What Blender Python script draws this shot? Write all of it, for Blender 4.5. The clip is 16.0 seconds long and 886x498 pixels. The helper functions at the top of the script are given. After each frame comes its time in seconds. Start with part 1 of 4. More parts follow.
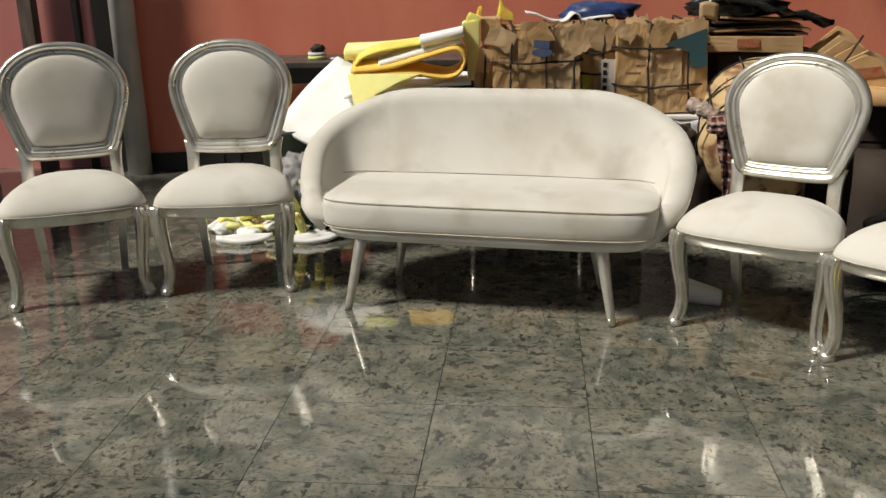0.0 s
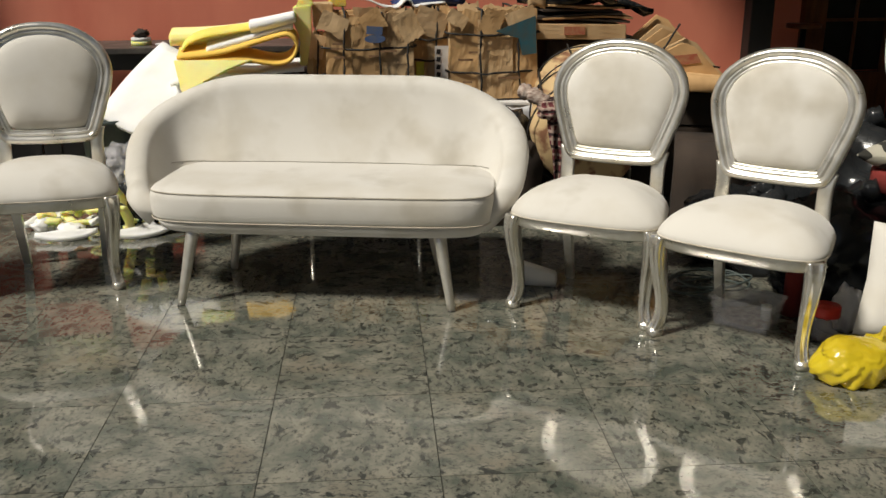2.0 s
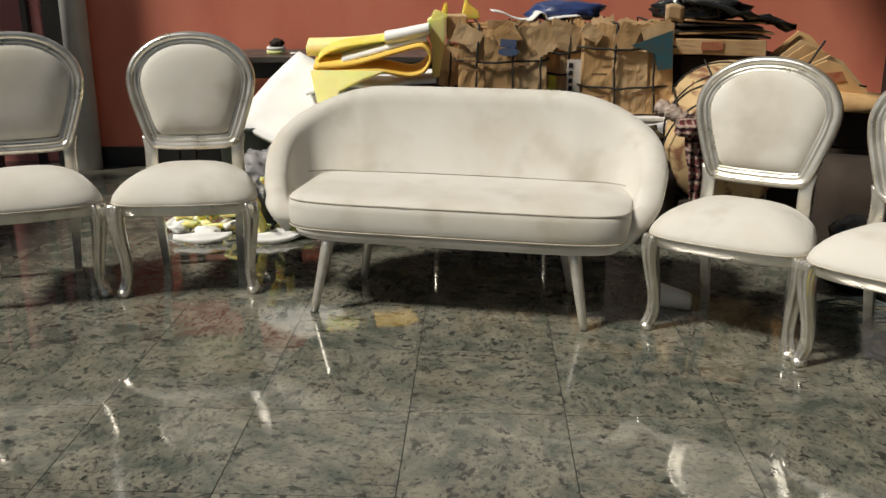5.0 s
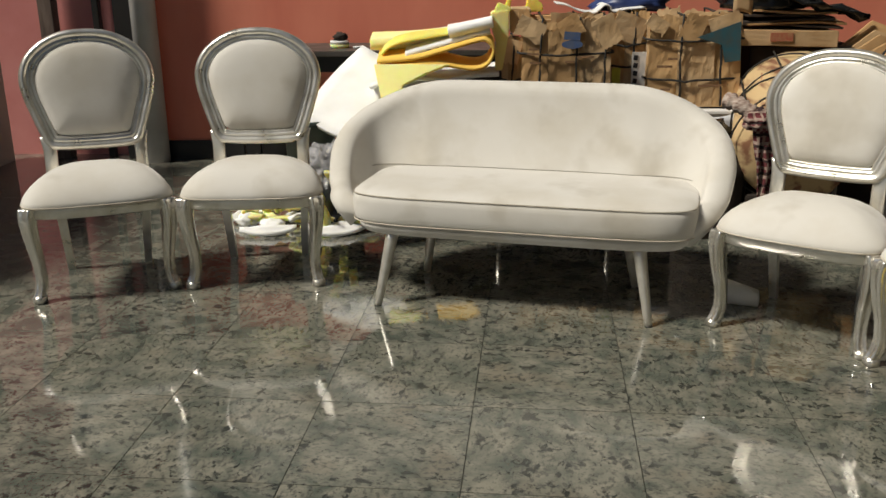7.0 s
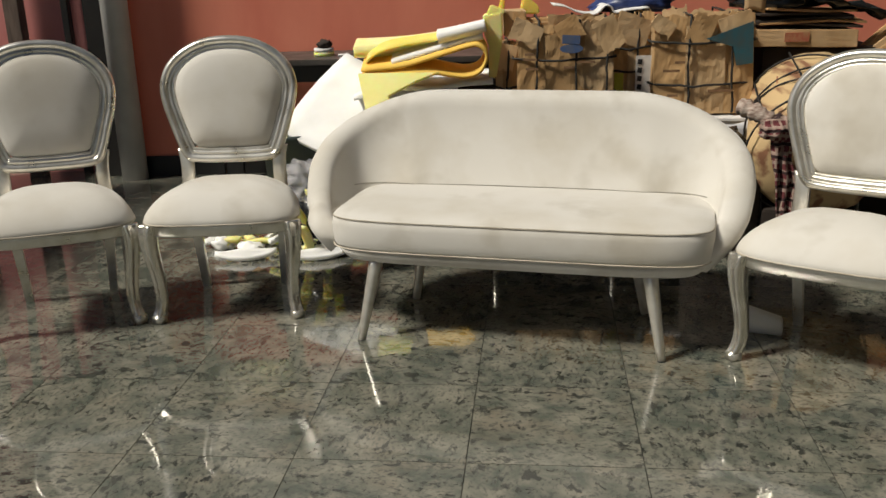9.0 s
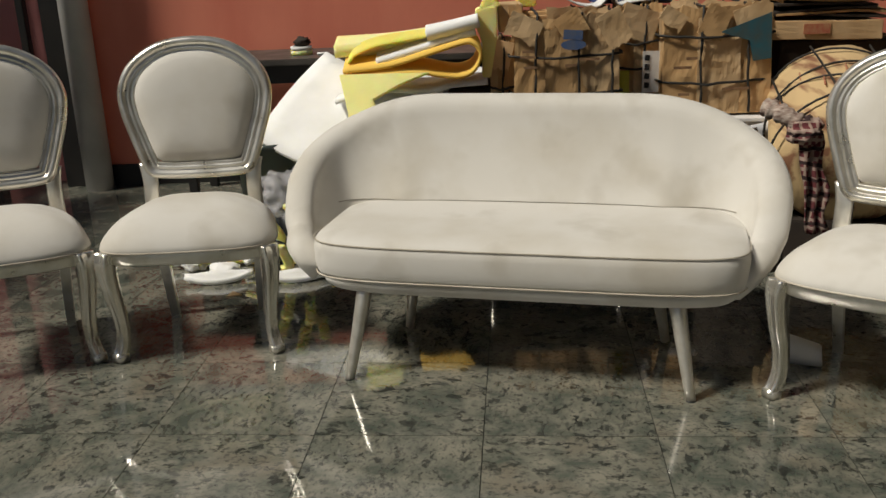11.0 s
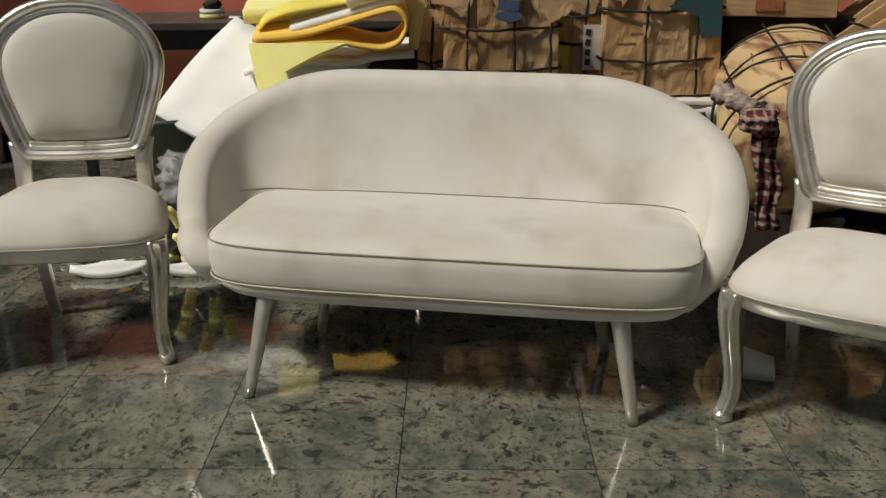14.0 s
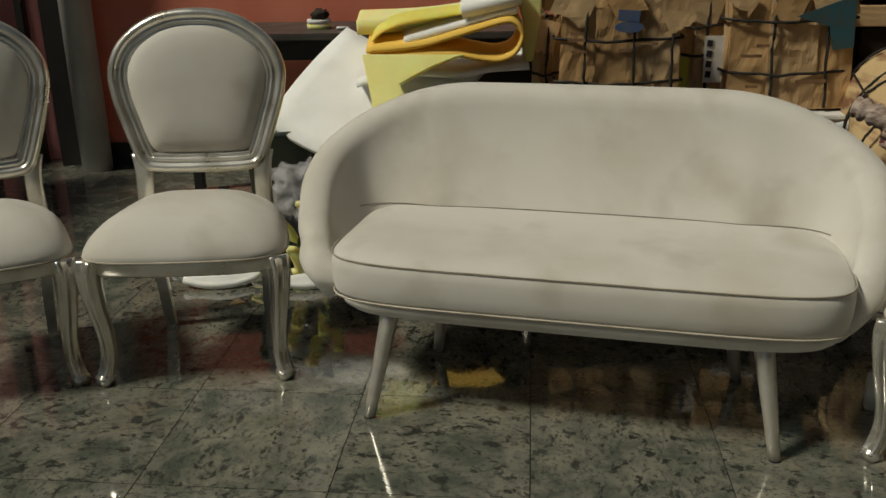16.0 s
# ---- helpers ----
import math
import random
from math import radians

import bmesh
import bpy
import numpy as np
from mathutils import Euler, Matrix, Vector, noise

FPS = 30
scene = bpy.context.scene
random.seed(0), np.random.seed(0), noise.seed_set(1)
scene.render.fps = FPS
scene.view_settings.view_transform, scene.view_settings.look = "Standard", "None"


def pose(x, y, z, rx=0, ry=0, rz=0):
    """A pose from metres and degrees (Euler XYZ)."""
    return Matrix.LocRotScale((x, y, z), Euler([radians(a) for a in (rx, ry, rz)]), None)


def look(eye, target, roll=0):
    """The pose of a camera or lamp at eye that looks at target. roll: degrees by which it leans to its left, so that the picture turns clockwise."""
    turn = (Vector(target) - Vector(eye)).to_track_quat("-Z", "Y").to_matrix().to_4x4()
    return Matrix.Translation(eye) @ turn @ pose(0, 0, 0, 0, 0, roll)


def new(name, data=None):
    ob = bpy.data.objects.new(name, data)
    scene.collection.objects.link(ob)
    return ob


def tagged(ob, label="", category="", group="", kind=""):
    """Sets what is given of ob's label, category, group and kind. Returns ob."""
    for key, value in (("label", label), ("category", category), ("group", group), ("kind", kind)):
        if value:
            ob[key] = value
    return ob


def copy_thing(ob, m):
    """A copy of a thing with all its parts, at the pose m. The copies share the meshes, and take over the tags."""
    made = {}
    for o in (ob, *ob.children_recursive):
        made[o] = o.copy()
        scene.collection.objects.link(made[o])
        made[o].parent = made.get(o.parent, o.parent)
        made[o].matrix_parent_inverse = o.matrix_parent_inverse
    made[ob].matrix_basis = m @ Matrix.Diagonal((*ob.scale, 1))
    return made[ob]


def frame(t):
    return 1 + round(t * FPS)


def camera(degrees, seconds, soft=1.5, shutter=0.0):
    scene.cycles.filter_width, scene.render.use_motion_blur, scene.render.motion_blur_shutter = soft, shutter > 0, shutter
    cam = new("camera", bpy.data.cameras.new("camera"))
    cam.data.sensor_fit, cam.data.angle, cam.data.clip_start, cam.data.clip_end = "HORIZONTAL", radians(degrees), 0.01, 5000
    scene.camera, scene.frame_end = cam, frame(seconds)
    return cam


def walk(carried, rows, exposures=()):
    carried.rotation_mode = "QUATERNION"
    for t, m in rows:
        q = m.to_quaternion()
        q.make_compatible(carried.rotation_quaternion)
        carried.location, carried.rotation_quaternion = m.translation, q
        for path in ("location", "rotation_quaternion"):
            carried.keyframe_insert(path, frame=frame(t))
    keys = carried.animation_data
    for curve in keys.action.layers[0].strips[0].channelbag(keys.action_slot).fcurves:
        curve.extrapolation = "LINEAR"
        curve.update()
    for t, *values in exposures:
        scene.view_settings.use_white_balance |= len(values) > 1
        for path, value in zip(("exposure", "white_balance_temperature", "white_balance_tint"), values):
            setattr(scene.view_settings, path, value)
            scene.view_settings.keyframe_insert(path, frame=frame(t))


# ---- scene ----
cam = camera(50.8, 16.0)
PATH = [
    (0, (0.097, -0.141, 1.385), (0.026, 1.771, 0.802), -1.3),
    (0.5, (0.104, -0.134, 1.381), (0.099, 1.778, 0.794), -1.0),
    (1, (0.112, -0.126, 1.378), (0.194, 1.78, 0.778), -0.6),
    (1.5, (0.115, -0.121, 1.372), (0.287, 1.777, 0.765), -0.2),
    (2, (0.12, -0.109, 1.374), (0.382, 1.777, 0.763), -0.1),
    (2.5, (0.123, -0.105, 1.38), (0.436, 1.774, 0.77), 0.1),
    (3, (0.11, -0.099, 1.38), (0.413, 1.784, 0.781), 0.2),
    (3.5, (0.097, -0.09, 1.38), (0.349, 1.803, 0.786), 0.1),
    (4, (0.078, -0.08, 1.378), (0.286, 1.817, 0.782), 0.4),
    (4.5, (0.044, -0.069, 1.381), (0.188, 1.835, 0.787), 0.4),
    (5, (-0.001, -0.064, 1.387), (0.044, 1.846, 0.795), 0.1),
    (5.2, (-0.025, -0.071, 1.389), (-0.022, 1.84, 0.799), -0.0),
    (7.3, (-0.026, -0.062, 1.403), (-0.108, 1.837, 0.781), -0.8),
    (7.5, (-0.027, -0.037, 1.398), (-0.107, 1.856, 0.759), -1.1),
    (8, (-0.025, 0.071, 1.39), (-0.111, 1.97, 0.769), -1.3),
    (8.5, (0.003, 0.216, 1.399), (-0.093, 2.131, 0.83), -1.3),
    (8.7, (0.011, 0.255, 1.381), (-0.081, 2.166, 0.798), -1.4),
    (10.8, (-0.071, 0.676, 1.355), (-0.091, 2.575, 0.726), -1.9),
    (11, (-0.056, 0.725, 1.362), (-0.099, 2.627, 0.744), -2.2),
    (11.5, (-0.006, 0.844, 1.364), (-0.088, 2.743, 0.742), -2.2),
    (12, (0.059, 0.939, 1.336), (0.066, 2.825, 0.672), -1.6),
    (12.5, (0.101, 0.986, 1.317), (0.19, 2.849, 0.594), -1.6),
    (13, (0.089, 1.028, 1.324), (0.29, 2.889, 0.621), -1.4),
    (13.5, (0.047, 1.073, 1.332), (0.219, 2.943, 0.644), -0.6),
    (14, (0.001, 1.111, 1.341), (0.094, 2.986, 0.651), -0.3),
    (14.5, (-0.033, 1.152, 1.345), (0.046, 3.032, 0.669), -1.4),
    (15, (-0.053, 1.168, 1.344), (0.03, 3.042, 0.649), -0.9),
    (15.5, (-0.109, 1.191, 1.345), (-0.059, 3.071, 0.664), -0.9),
    (16, (-0.15, 1.205, 1.347), (-0.214, 3.087, 0.672), -0.9),
]
EXPOSURES = [(0, 0.12, 6500, 10), (4.5, 0.06, 6500, 10), (8.5, 0.06, 6500, 10), (11, -0.18, 6500, 10), (11.5, -0.2, 6500, 10), (12, -0.26, 6500, 10), (12.5, -0.22, 6500, 10), (13, -0.18, 6500, 10), (13.5, -0.26, 6500, 10), (14, -0.3, 6500, 10), (14.5, -0.36, 6550, 9), (15, -0.54, 6600, 7), (15.5, -0.68, 6700, 5), (16, -0.73, 6750, 4)]
walk(cam, [(t, look(eye, target, roll)) for t, eye, target, roll in PATH], EXPOSURES)

# ---- light ----
world = bpy.data.worlds.new("sky")
scene.world = world
world.use_nodes = True
wn = world.node_tree
sky = wn.nodes.new("ShaderNodeTexSky")
sky.sky_type, sky.sun_disc, sky.sun_elevation, sky.sun_rotation = "NISHITA", False, radians(51), radians(249)
wn.links.new(sky.outputs[0], wn.nodes["Background"].inputs[0])
wn.nodes["Background"].inputs[1].default_value = 0.024


def area_lamp(name, eye, target, sx, sy, watts, colour):
    data = bpy.data.lights.new(name, "AREA")
    data.shape, data.size, data.size_y, data.energy, data.color = "RECTANGLE", sx, sy, watts, colour
    ob = new(name, data)
    ob.matrix_world = look(eye, target)
    return ob


# hazy daylight falls steeply from the west through a wide roof opening; the shop front is open
sun_data = bpy.data.lights.new("sun", "SUN")
sun_data.energy, sun_data.angle, sun_data.color = 4.05, radians(9), (1.0, 0.945, 0.83)
new("sun", sun_data).matrix_world = look((-6.0, -2.3, 7.9), (0, 0, 0))
area_lamp("shop_front_daylight", (-2.5, -2.95, 1.8), (-1.6, 4.0, 1.2), 5.0, 2.2, 4, (1.0, 0.95, 0.82))


# ---- materials ----
def material(name, colour, rough=0.6, metal=0.0, dark=None, scale=6.0, low=0.35, high=0.7, grain=0.0, grain_scale=120.0,
             rough_var=0.0, sheen=0.0, spec=0.5, stretch=(1, 1, 1), per_object=0.0, coat=0.0, smudge=None):
    """Colour with stains of a second colour, a fine grain bump and uneven gloss."""
    m = bpy.data.materials.new(name)
    m.use_nodes = True
    n, l = m.node_tree.nodes, m.node_tree.links
    b = n["Principled BSDF"]
    b.inputs["Roughness"].default_value, b.inputs["Metallic"].default_value = rough, metal
    b.inputs["Specular IOR Level"].default_value = spec
    b.inputs["Sheen Weight"].default_value = sheen
    b.inputs["Coat Weight"].default_value = coat
    tc, mp = n.new("ShaderNodeTexCoord"), n.new("ShaderNodeMapping")
    mp.inputs["Scale"].default_value = stretch
    l.new(tc.outputs["Object"], mp.inputs["Vector"])
    info = n.new("ShaderNodeObjectInfo")
    shift = n.new("ShaderNodeVectorMath")
    shift.operation = "MULTIPLY_ADD"
    comb = n.new("ShaderNodeCombineXYZ")
    for i in range(3):
        l.new(info.outputs["Random"], comb.inputs[i])
    l.new(comb.outputs[0], shift.inputs[0])
    shift.inputs[1].default_value = (37.0, 23.0, 51.0)
    l.new(mp.outputs[0], shift.inputs[2])
    big = n.new("ShaderNodeTexNoise")
    big.inputs["Scale"].default_value, big.inputs["Detail"].default_value = scale, 5
    l.new(shift.outputs[0], big.inputs["Vector"])
    ramp = n.new("ShaderNodeMapRange")
    ramp.inputs[1].default_value, ramp.inputs[2].default_value = low, high
    l.new(big.outputs["Fac"], ramp.inputs[0])
    mix = n.new("ShaderNodeMix")
    mix.data_type = "RGBA"
    mix.inputs[6].default_value = (*(dark or [c * 0.8 for c in colour]), 1)
    mix.inputs[7].default_value = (*colour, 1)
    l.new(ramp.outputs[0], mix.inputs[0])
    out = mix.outputs[2]
    if per_object:
        hsv = n.new("ShaderNodeHueSaturation")
        vr = n.new("ShaderNodeMapRange")
        vr.inputs[3].default_value, vr.inputs[4].default_value = 1 - per_object, 1 + per_object
        l.new(info.outputs["Random"], vr.inputs[0])
        l.new(vr.outputs[0], hsv.inputs["Value"])
        l.new(out, hsv.inputs["Color"])
        out = hsv.outputs[0]
    if smudge:
        spot, cut, over = n.new("ShaderNodeTexNoise"), n.new("ShaderNodeMapRange"), n.new("ShaderNodeMix")
        spot.inputs["Scale"].default_value, spot.inputs["Detail"].default_value, spot.inputs["Roughness"].default_value = 4.5, 3, 0.5
        cut.inputs[1].default_value, cut.inputs[2].default_value, cut.inputs[4].default_value = 0.54, 0.85, 0.8
        over.data_type, over.inputs[7].default_value = "RGBA", (*smudge, 1)
        l.new(shift.outputs[0], spot.inputs["Vector"])
        l.new(spot.outputs["Fac"], cut.inputs[0])
        l.new(cut.outputs[0], over.inputs[0])
        l.new(out, over.inputs[6])
        out = over.outputs[2]
    l.new(out, b.inputs["Base Color"])
    if grain:
        fine, bump = n.new("ShaderNodeTexNoise"), n.new("ShaderNodeBump")
        fine.inputs["Scale"].default_value, fine.inputs["Detail"].default_value = grain_scale, 4
        l.new(shift.outputs[0], fine.inputs["Vector"])
        l.new(fine.outputs["Fac"], bump.inputs["Height"])
        bump.inputs["Strength"].default_value, bump.inputs["Distance"].default_value = grain, 0.004
        l.new(bump.outputs[0], b.inputs["Normal"])
    if rough_var:
        rr = n.new("ShaderNodeMapRange")
        rr.inputs[3].default_value, rr.inputs[4].default_value = rough - rough_var, rough + rough_var
        l.new(big.outputs["Fac"], rr.inputs[0])
        l.new(rr.outputs[0], b.inputs["Roughness"])
    return m


def tile_material():
    """Polished ceramic, grey-green clouds with dark flecks, pale patches and scuffs."""
    m = bpy.data.materials.new("polished_tile")
    m.use_nodes = True
    n, l = m.node_tree.nodes, m.node_tree.links
    b = n["Principled BSDF"]
    tc, info = n.new("ShaderNodeTexCoord"), n.new("ShaderNodeObjectInfo")
    comb, shift = n.new("ShaderNodeCombineXYZ"), n.new("ShaderNodeVectorMath")
    for i in range(3):
        l.new(info.outputs["Random"], comb.inputs[i])
    shift.operation = "MULTIPLY_ADD"
    shift.inputs[1].default_value = (41.0, 67.0, 13.0)
    l.new(comb.outputs[0], shift.inputs[0])
    l.new(tc.outputs["Object"], shift.inputs[2])

    def noise_of(scale, detail, rough, vec=None, dist=0.0):
        t = n.new("ShaderNodeTexNoise")
        t.inputs["Scale"].default_value, t.inputs["Detail"].default_value = scale, detail
        t.inputs["Roughness"].default_value, t.inputs["Distortion"].default_value = rough, dist
        l.new(vec or shift.outputs[0], t.inputs["Vector"])
        return t.outputs["Fac"]

    def span(x, a, c, lo=0.0, hi=1.0):
        r = n.new("ShaderNodeMapRange")
        for i, v in enumerate((a, c, lo, hi)):
            r.inputs[i + 1].default_value = v
        l.new(x, r.inputs[0])
        return r.outputs[0]

    def blend(f, a, c):
        x = n.new("ShaderNodeMix")
        x.data_type = "RGBA"
        l.new(f, x.inputs[0])
        for i, v in ((6, a), (7, c)):
            if isinstance(v, tuple):
                x.inputs[i].default_value = (*v, 1)
            else:
                l.new(v, x.inputs[i])
        return x.outputs[2]

    cloud = span(noise_of(9, 6, 0.62, dist=0.4), 0.35, 0.65)
    base = blend(cloud, (0.072, 0.086, 0.069), (0.235, 0.222, 0.176))
    warm = span(noise_of(5, 3, 0.5), 0.55, 0.75)
    base = blend(warm, base, (0.185, 0.162, 0.122))
    mp = n.new("ShaderNodeMapping")
    mp.inputs["Scale"].default_value = (0.75, 1.0, 1.0)
    mp.inputs["Rotation"].default_value = (0, 0, 0.35)
    l.new(shift.outputs[0], mp.inputs["Vector"])
    fleck = span(noise_of(26, 6, 0.72, mp.outputs[0], 0.15), 0.55, 0.60, 0, 0.95)
    base = blend(fleck, base, (0.022, 0.025, 0.022))
    fine = span(noise_of(70, 4, 0.7, mp.outputs[0], 0.1), 0.52, 0.60, 0, 0.75)
    base = blend(fine, base, (0.06, 0.062, 0.055))
    geo = n.new("ShaderNodeNewGeometry")
    # broad pale patches that run on across the tiles
    pale_patch = span(noise_of(2.2, 5, 0.6, geo.outputs["Position"], 0.5), 0.52, 0.75, 0, 0.2)
    base = blend(pale_patch, base, (0.34, 0.32, 0.28))
    l.new(base, b.inputs["Base Color"])
    l.new(span(noise_of(3.0, 5, 0.65, geo.outputs["Position"]), 0.35, 0.7, 0.03, 0.10), b.inputs["Roughness"])
    b.inputs["IOR"].default_value = 2.1
    bump = n.new("ShaderNodeBump")
    l.new(noise_of(14, 2, 0.5), bump.inputs["Height"])
    bump.inputs["Strength"].default_value, bump.inputs["Distance"].default_value = 0.025, 0.002
    l.new(bump.outputs[0], b.inputs["Normal"])
    return m


TILE = tile_material()
GROUT = material("grout", (0.035, 0.035, 0.03), 0.9)
FABRIC = material("cream_velvet", (0.63, 0.605, 0.555), 0.85, dark=(0.53, 0.49, 0.415), scale=3.4, low=0.25, high=0.55, smudge=(0.36, 0.32, 0.25), grain=0.10, grain_scale=420, sheen=0.3, spec=0.2)
PIPING = material("cream_piping", (0.58, 0.53, 0.44), 0.8, dark=(0.42, 0.37, 0.29), scale=9, grain=0.2, grain_scale=300)
# dark thread of the seam, also the painted shade in the back crease
SEAM = material("seam_and_crease_shade", (0.33, 0.295, 0.24), 0.9)
SILVER = material("silver_leaf_paint", (0.86, 0.83, 0.76), 0.31, 0.85, dark=(0.68, 0.64, 0.54), scale=14, low=0.3, high=0.6, grain=0.08, grain_scale=90, rough_var=0.12)
LEG_SILVER = material("polished_silver_paint", (0.90, 0.87, 0.80), 0.20, 0.85, dark=(0.70, 0.66, 0.57), scale=14, low=0.3, high=0.6, grain=0.06, grain_scale=90, rough_var=0.06)
METAL = material("brushed_leg_metal", (0.86, 0.83, 0.76), 0.34, 0.72, dark=(0.72, 0.68, 0.60), scale=25, grain=0.05, rough_var=0.08)
RED_WALL = material("salmon_red_wall_paint", (0.85, 0.28, 0.18), 0.55, stretch=(1, 1, 0.35), dark=(0.75, 0.21, 0.135), scale=2.6, low=0.3, high=0.6, grain=0.2, grain_scale=40, rough_var=0.1)
PINK_WALL = material("faded_pink_panel_paint", (0.74, 0.32, 0.30), 0.5, dark=(0.62, 0.22, 0.20), scale=2.0, grain=0.1)
PLASTER = material("off_white_plaster", (0.62, 0.58, 0.50), 0.85, dark=(0.5, 0.46, 0.39), scale=1.2, grain=0.2, grain_scale=50)
WHITE_PAINT = material("white_wall_paint", (0.80, 0.78, 0.73), 0.7, dark=(0.72, 0.69, 0.63), scale=1.5, grain=0.15, grain_scale=50)
WARM_PLASTER = material("old_ochre_plaster", (0.40, 0.32, 0.19), 0.85, dark=(0.30, 0.23, 0.13), scale=1.2, grain=0.2, grain_scale=50)
BLACK_POST = material("black_painted_post", (0.012, 0.012, 0.012), 0.45, dark=(0.02, 0.018, 0.016), grain=0.1)
BROWN_WOOD = material("varnished_brown_wood", (0.20, 0.075, 0.025), 0.4, dark=(0.12, 0.04, 0.015), scale=5, stretch=(6, 6, 0.8), grain=0.1, grain_scale=60)
GREY_WOOD = material("weathered_grey_wood", (0.19, 0.14, 0.11), 0.7, dark=(0.1, 0.07, 0.055), scale=6, stretch=(6, 6, 0.8), grain=0.2)
PIPE_GREY = material("grey_drain_pipe_plastic", (0.66, 0.66, 0.63), 0.35, dark=(0.5, 0.5, 0.47), scale=3, grain=0.04)
DARK_TOP = material("worn_dark_tabletop", (0.045, 0.04, 0.035), 0.45, dark=(0.09, 0.08, 0.07), scale=7, grain=0.1, rough_var=0.15)
CARD = material("brown_cardboard", (0.56, 0.355, 0.165), 0.85, dark=(0.36, 0.21, 0.085), scale=5, low=0.3, high=0.6, grain=0.25, grain_scale=70, per_object=0.22)
CARD_PALE = material("pale_cardboard", (0.62, 0.44, 0.25), 0.85, dark=(0.44, 0.285, 0.14), scale=6, grain=0.2, grain_scale=70, per_object=0.15)
ROLL_CARD = material("streaked_cardboard", (0.55, 0.39, 0.20), 0.8, dark=(0.22, 0.10, 0.05), scale=3.2, low=0.36, high=0.5, stretch=(5, 0.7, 5), grain=0.3, grain_scale=60)
# near-black base: on boxes in and behind the pile it paints in shade
CARD_DARK_SHADED = material("dark_and_shaded_cardboard", (0.045, 0.029, 0.019), 0.85, dark=(0.025, 0.017, 0.012), scale=6, grain=0.2, per_object=0.2)
CORD = material("black_tying_cord", (0.02, 0.017, 0.014), 0.7)
PRINT_BLUE = material("blue_print", (0.05, 0.10, 0.24), 0.8, dark=(0.10, 0.12, 0.18), scale=30)
PRINT_TEAL = material("teal_print", (0.015, 0.095, 0.13), 0.8, dark=(0.05, 0.075, 0.075), scale=20)
PRINT_RED = material("red_print", (0.36, 0.07, 0.04), 0.8, dark=(0.4, 0.2, 0.1), scale=40)
PRINT_BROWN = material("brown_print", (0.17, 0.09, 0.045), 0.85, dark=(0.28, 0.16, 0.08), scale=40)
PRINT_GREEN = material("olive_print", (0.20, 0.21, 0.10), 0.8, dark=(0.27, 0.24, 0.13), scale=8)
LIME = material("lime_paper", (0.50, 0.50, 0.06), 0.7)
PAPER = material("white_paper", (0.75, 0.74, 0.72), 0.8, dark=(0.62, 0.61, 0.60), scale=8, grain=0.1)
INK = material("black_ink", (0.02, 0.02, 0.025), 0.7)
FOAM_YELLOW = material("yellow_foam", (0.93, 0.74, 0.19), 0.9, dark=(0.88, 0.66, 0.13), scale=6, grain=0.3, grain_scale=200)
FOAM_LEMON = material("lemon_foam", (0.92, 0.87, 0.40), 0.9, dark=(0.86, 0.79, 0.30), scale=6, grain=0.3, grain_scale=200)
FOAM_ORANGE = material("amber_foam", (0.94, 0.62, 0.13), 0.9, dark=(0.90, 0.55, 0.09), scale=6, grain=0.3, grain_scale=200)
FOAM_WHITE = material("white_foam", (0.90, 0.90, 0.89), 0.9, dark=(0.78, 0.78, 0.76), scale=4, grain=0.2, grain_scale=200)
for soft, tint in ((FOAM_YELLOW, (0.10, 0.045, 0.008)), (FOAM_LEMON, (0.08, 0.05, 0.012)), (FOAM_WHITE, (0.06, 0.06, 0.055))):
    bsdf = soft.node_tree.nodes["Principled BSDF"]
    bsdf.inputs["Subsurface Weight"].default_value, bsdf.inputs["Subsurface Scale"].default_value = 0.6, 0.6
    bsdf.inputs["Subsurface Radius"].default_value = tint
BLACK_PLASTIC = material("black_plastic_bag", (0.012, 0.013, 0.014), 0.22, dark=(0.02, 0.022, 0.024), scale=8, grain=0.35, grain_scale=25)
BLUE_PLASTIC = material("blue_plastic_sheet", (0.035, 0.06, 0.19), 0.4, dark=(0.02, 0.035, 0.11), scale=8, grain=0.2, grain_scale=25)
CLOTH_WHITE = material("white_cloth", (0.70, 0.69, 0.68), 0.9, dark=(0.5, 0.5, 0.52), scale=10, grain=0.2)
CLOTH_PINK = material("pale_pink_cloth", (0.56, 0.48, 0.41), 0.9, dark=(0.22, 0.14, 0.11), scale=38, stretch=(1, 1, 3), grain=0.3)


def plaid():
    """Maroon cloth crossed by cream and dark bands."""
    m = material("maroon_checked_cloth", (0.16, 0.035, 0.04), 0.9, grain=0.3)
    n, l = m.node_tree.nodes, m.node_tree.links
    b, tc = n["Principled BSDF"], n.new("ShaderNodeTexCoord")
    out = b.inputs["Base Color"].links[0].from_socket
    for axis, scale, width, colour in (("X", 11.0, 0.72, (0.36, 0.25, 0.20)), ("Z", 8.0, 0.72, (0.38, 0.28, 0.23)), ("Z", 5.0, 0.88, (0.04, 0.02, 0.02))):
        wv, gt, mx = n.new("ShaderNodeTexWave"), n.new("ShaderNodeMath"), n.new("ShaderNodeMix")
        wv.bands_direction, wv.inputs["Scale"].default_value, wv.inputs["Distortion"].default_value = axis, scale, 4.0
        gt.operation, gt.inputs[1].default_value = "GREATER_THAN", width
        mx.data_type, mx.inputs[7].default_value = "RGBA", (*colour, 1)
        l.new(tc.outputs["Object"], wv.inputs["Vector"])
        l.new(wv.outputs["Fac"], gt.inputs[0])
        l.new(gt.outputs[0], mx.inputs[0])
        l.new(out, mx.inputs[6])
        out = mx.outputs[2]
    l.new(out, b.inputs["Base Color"])
    return m


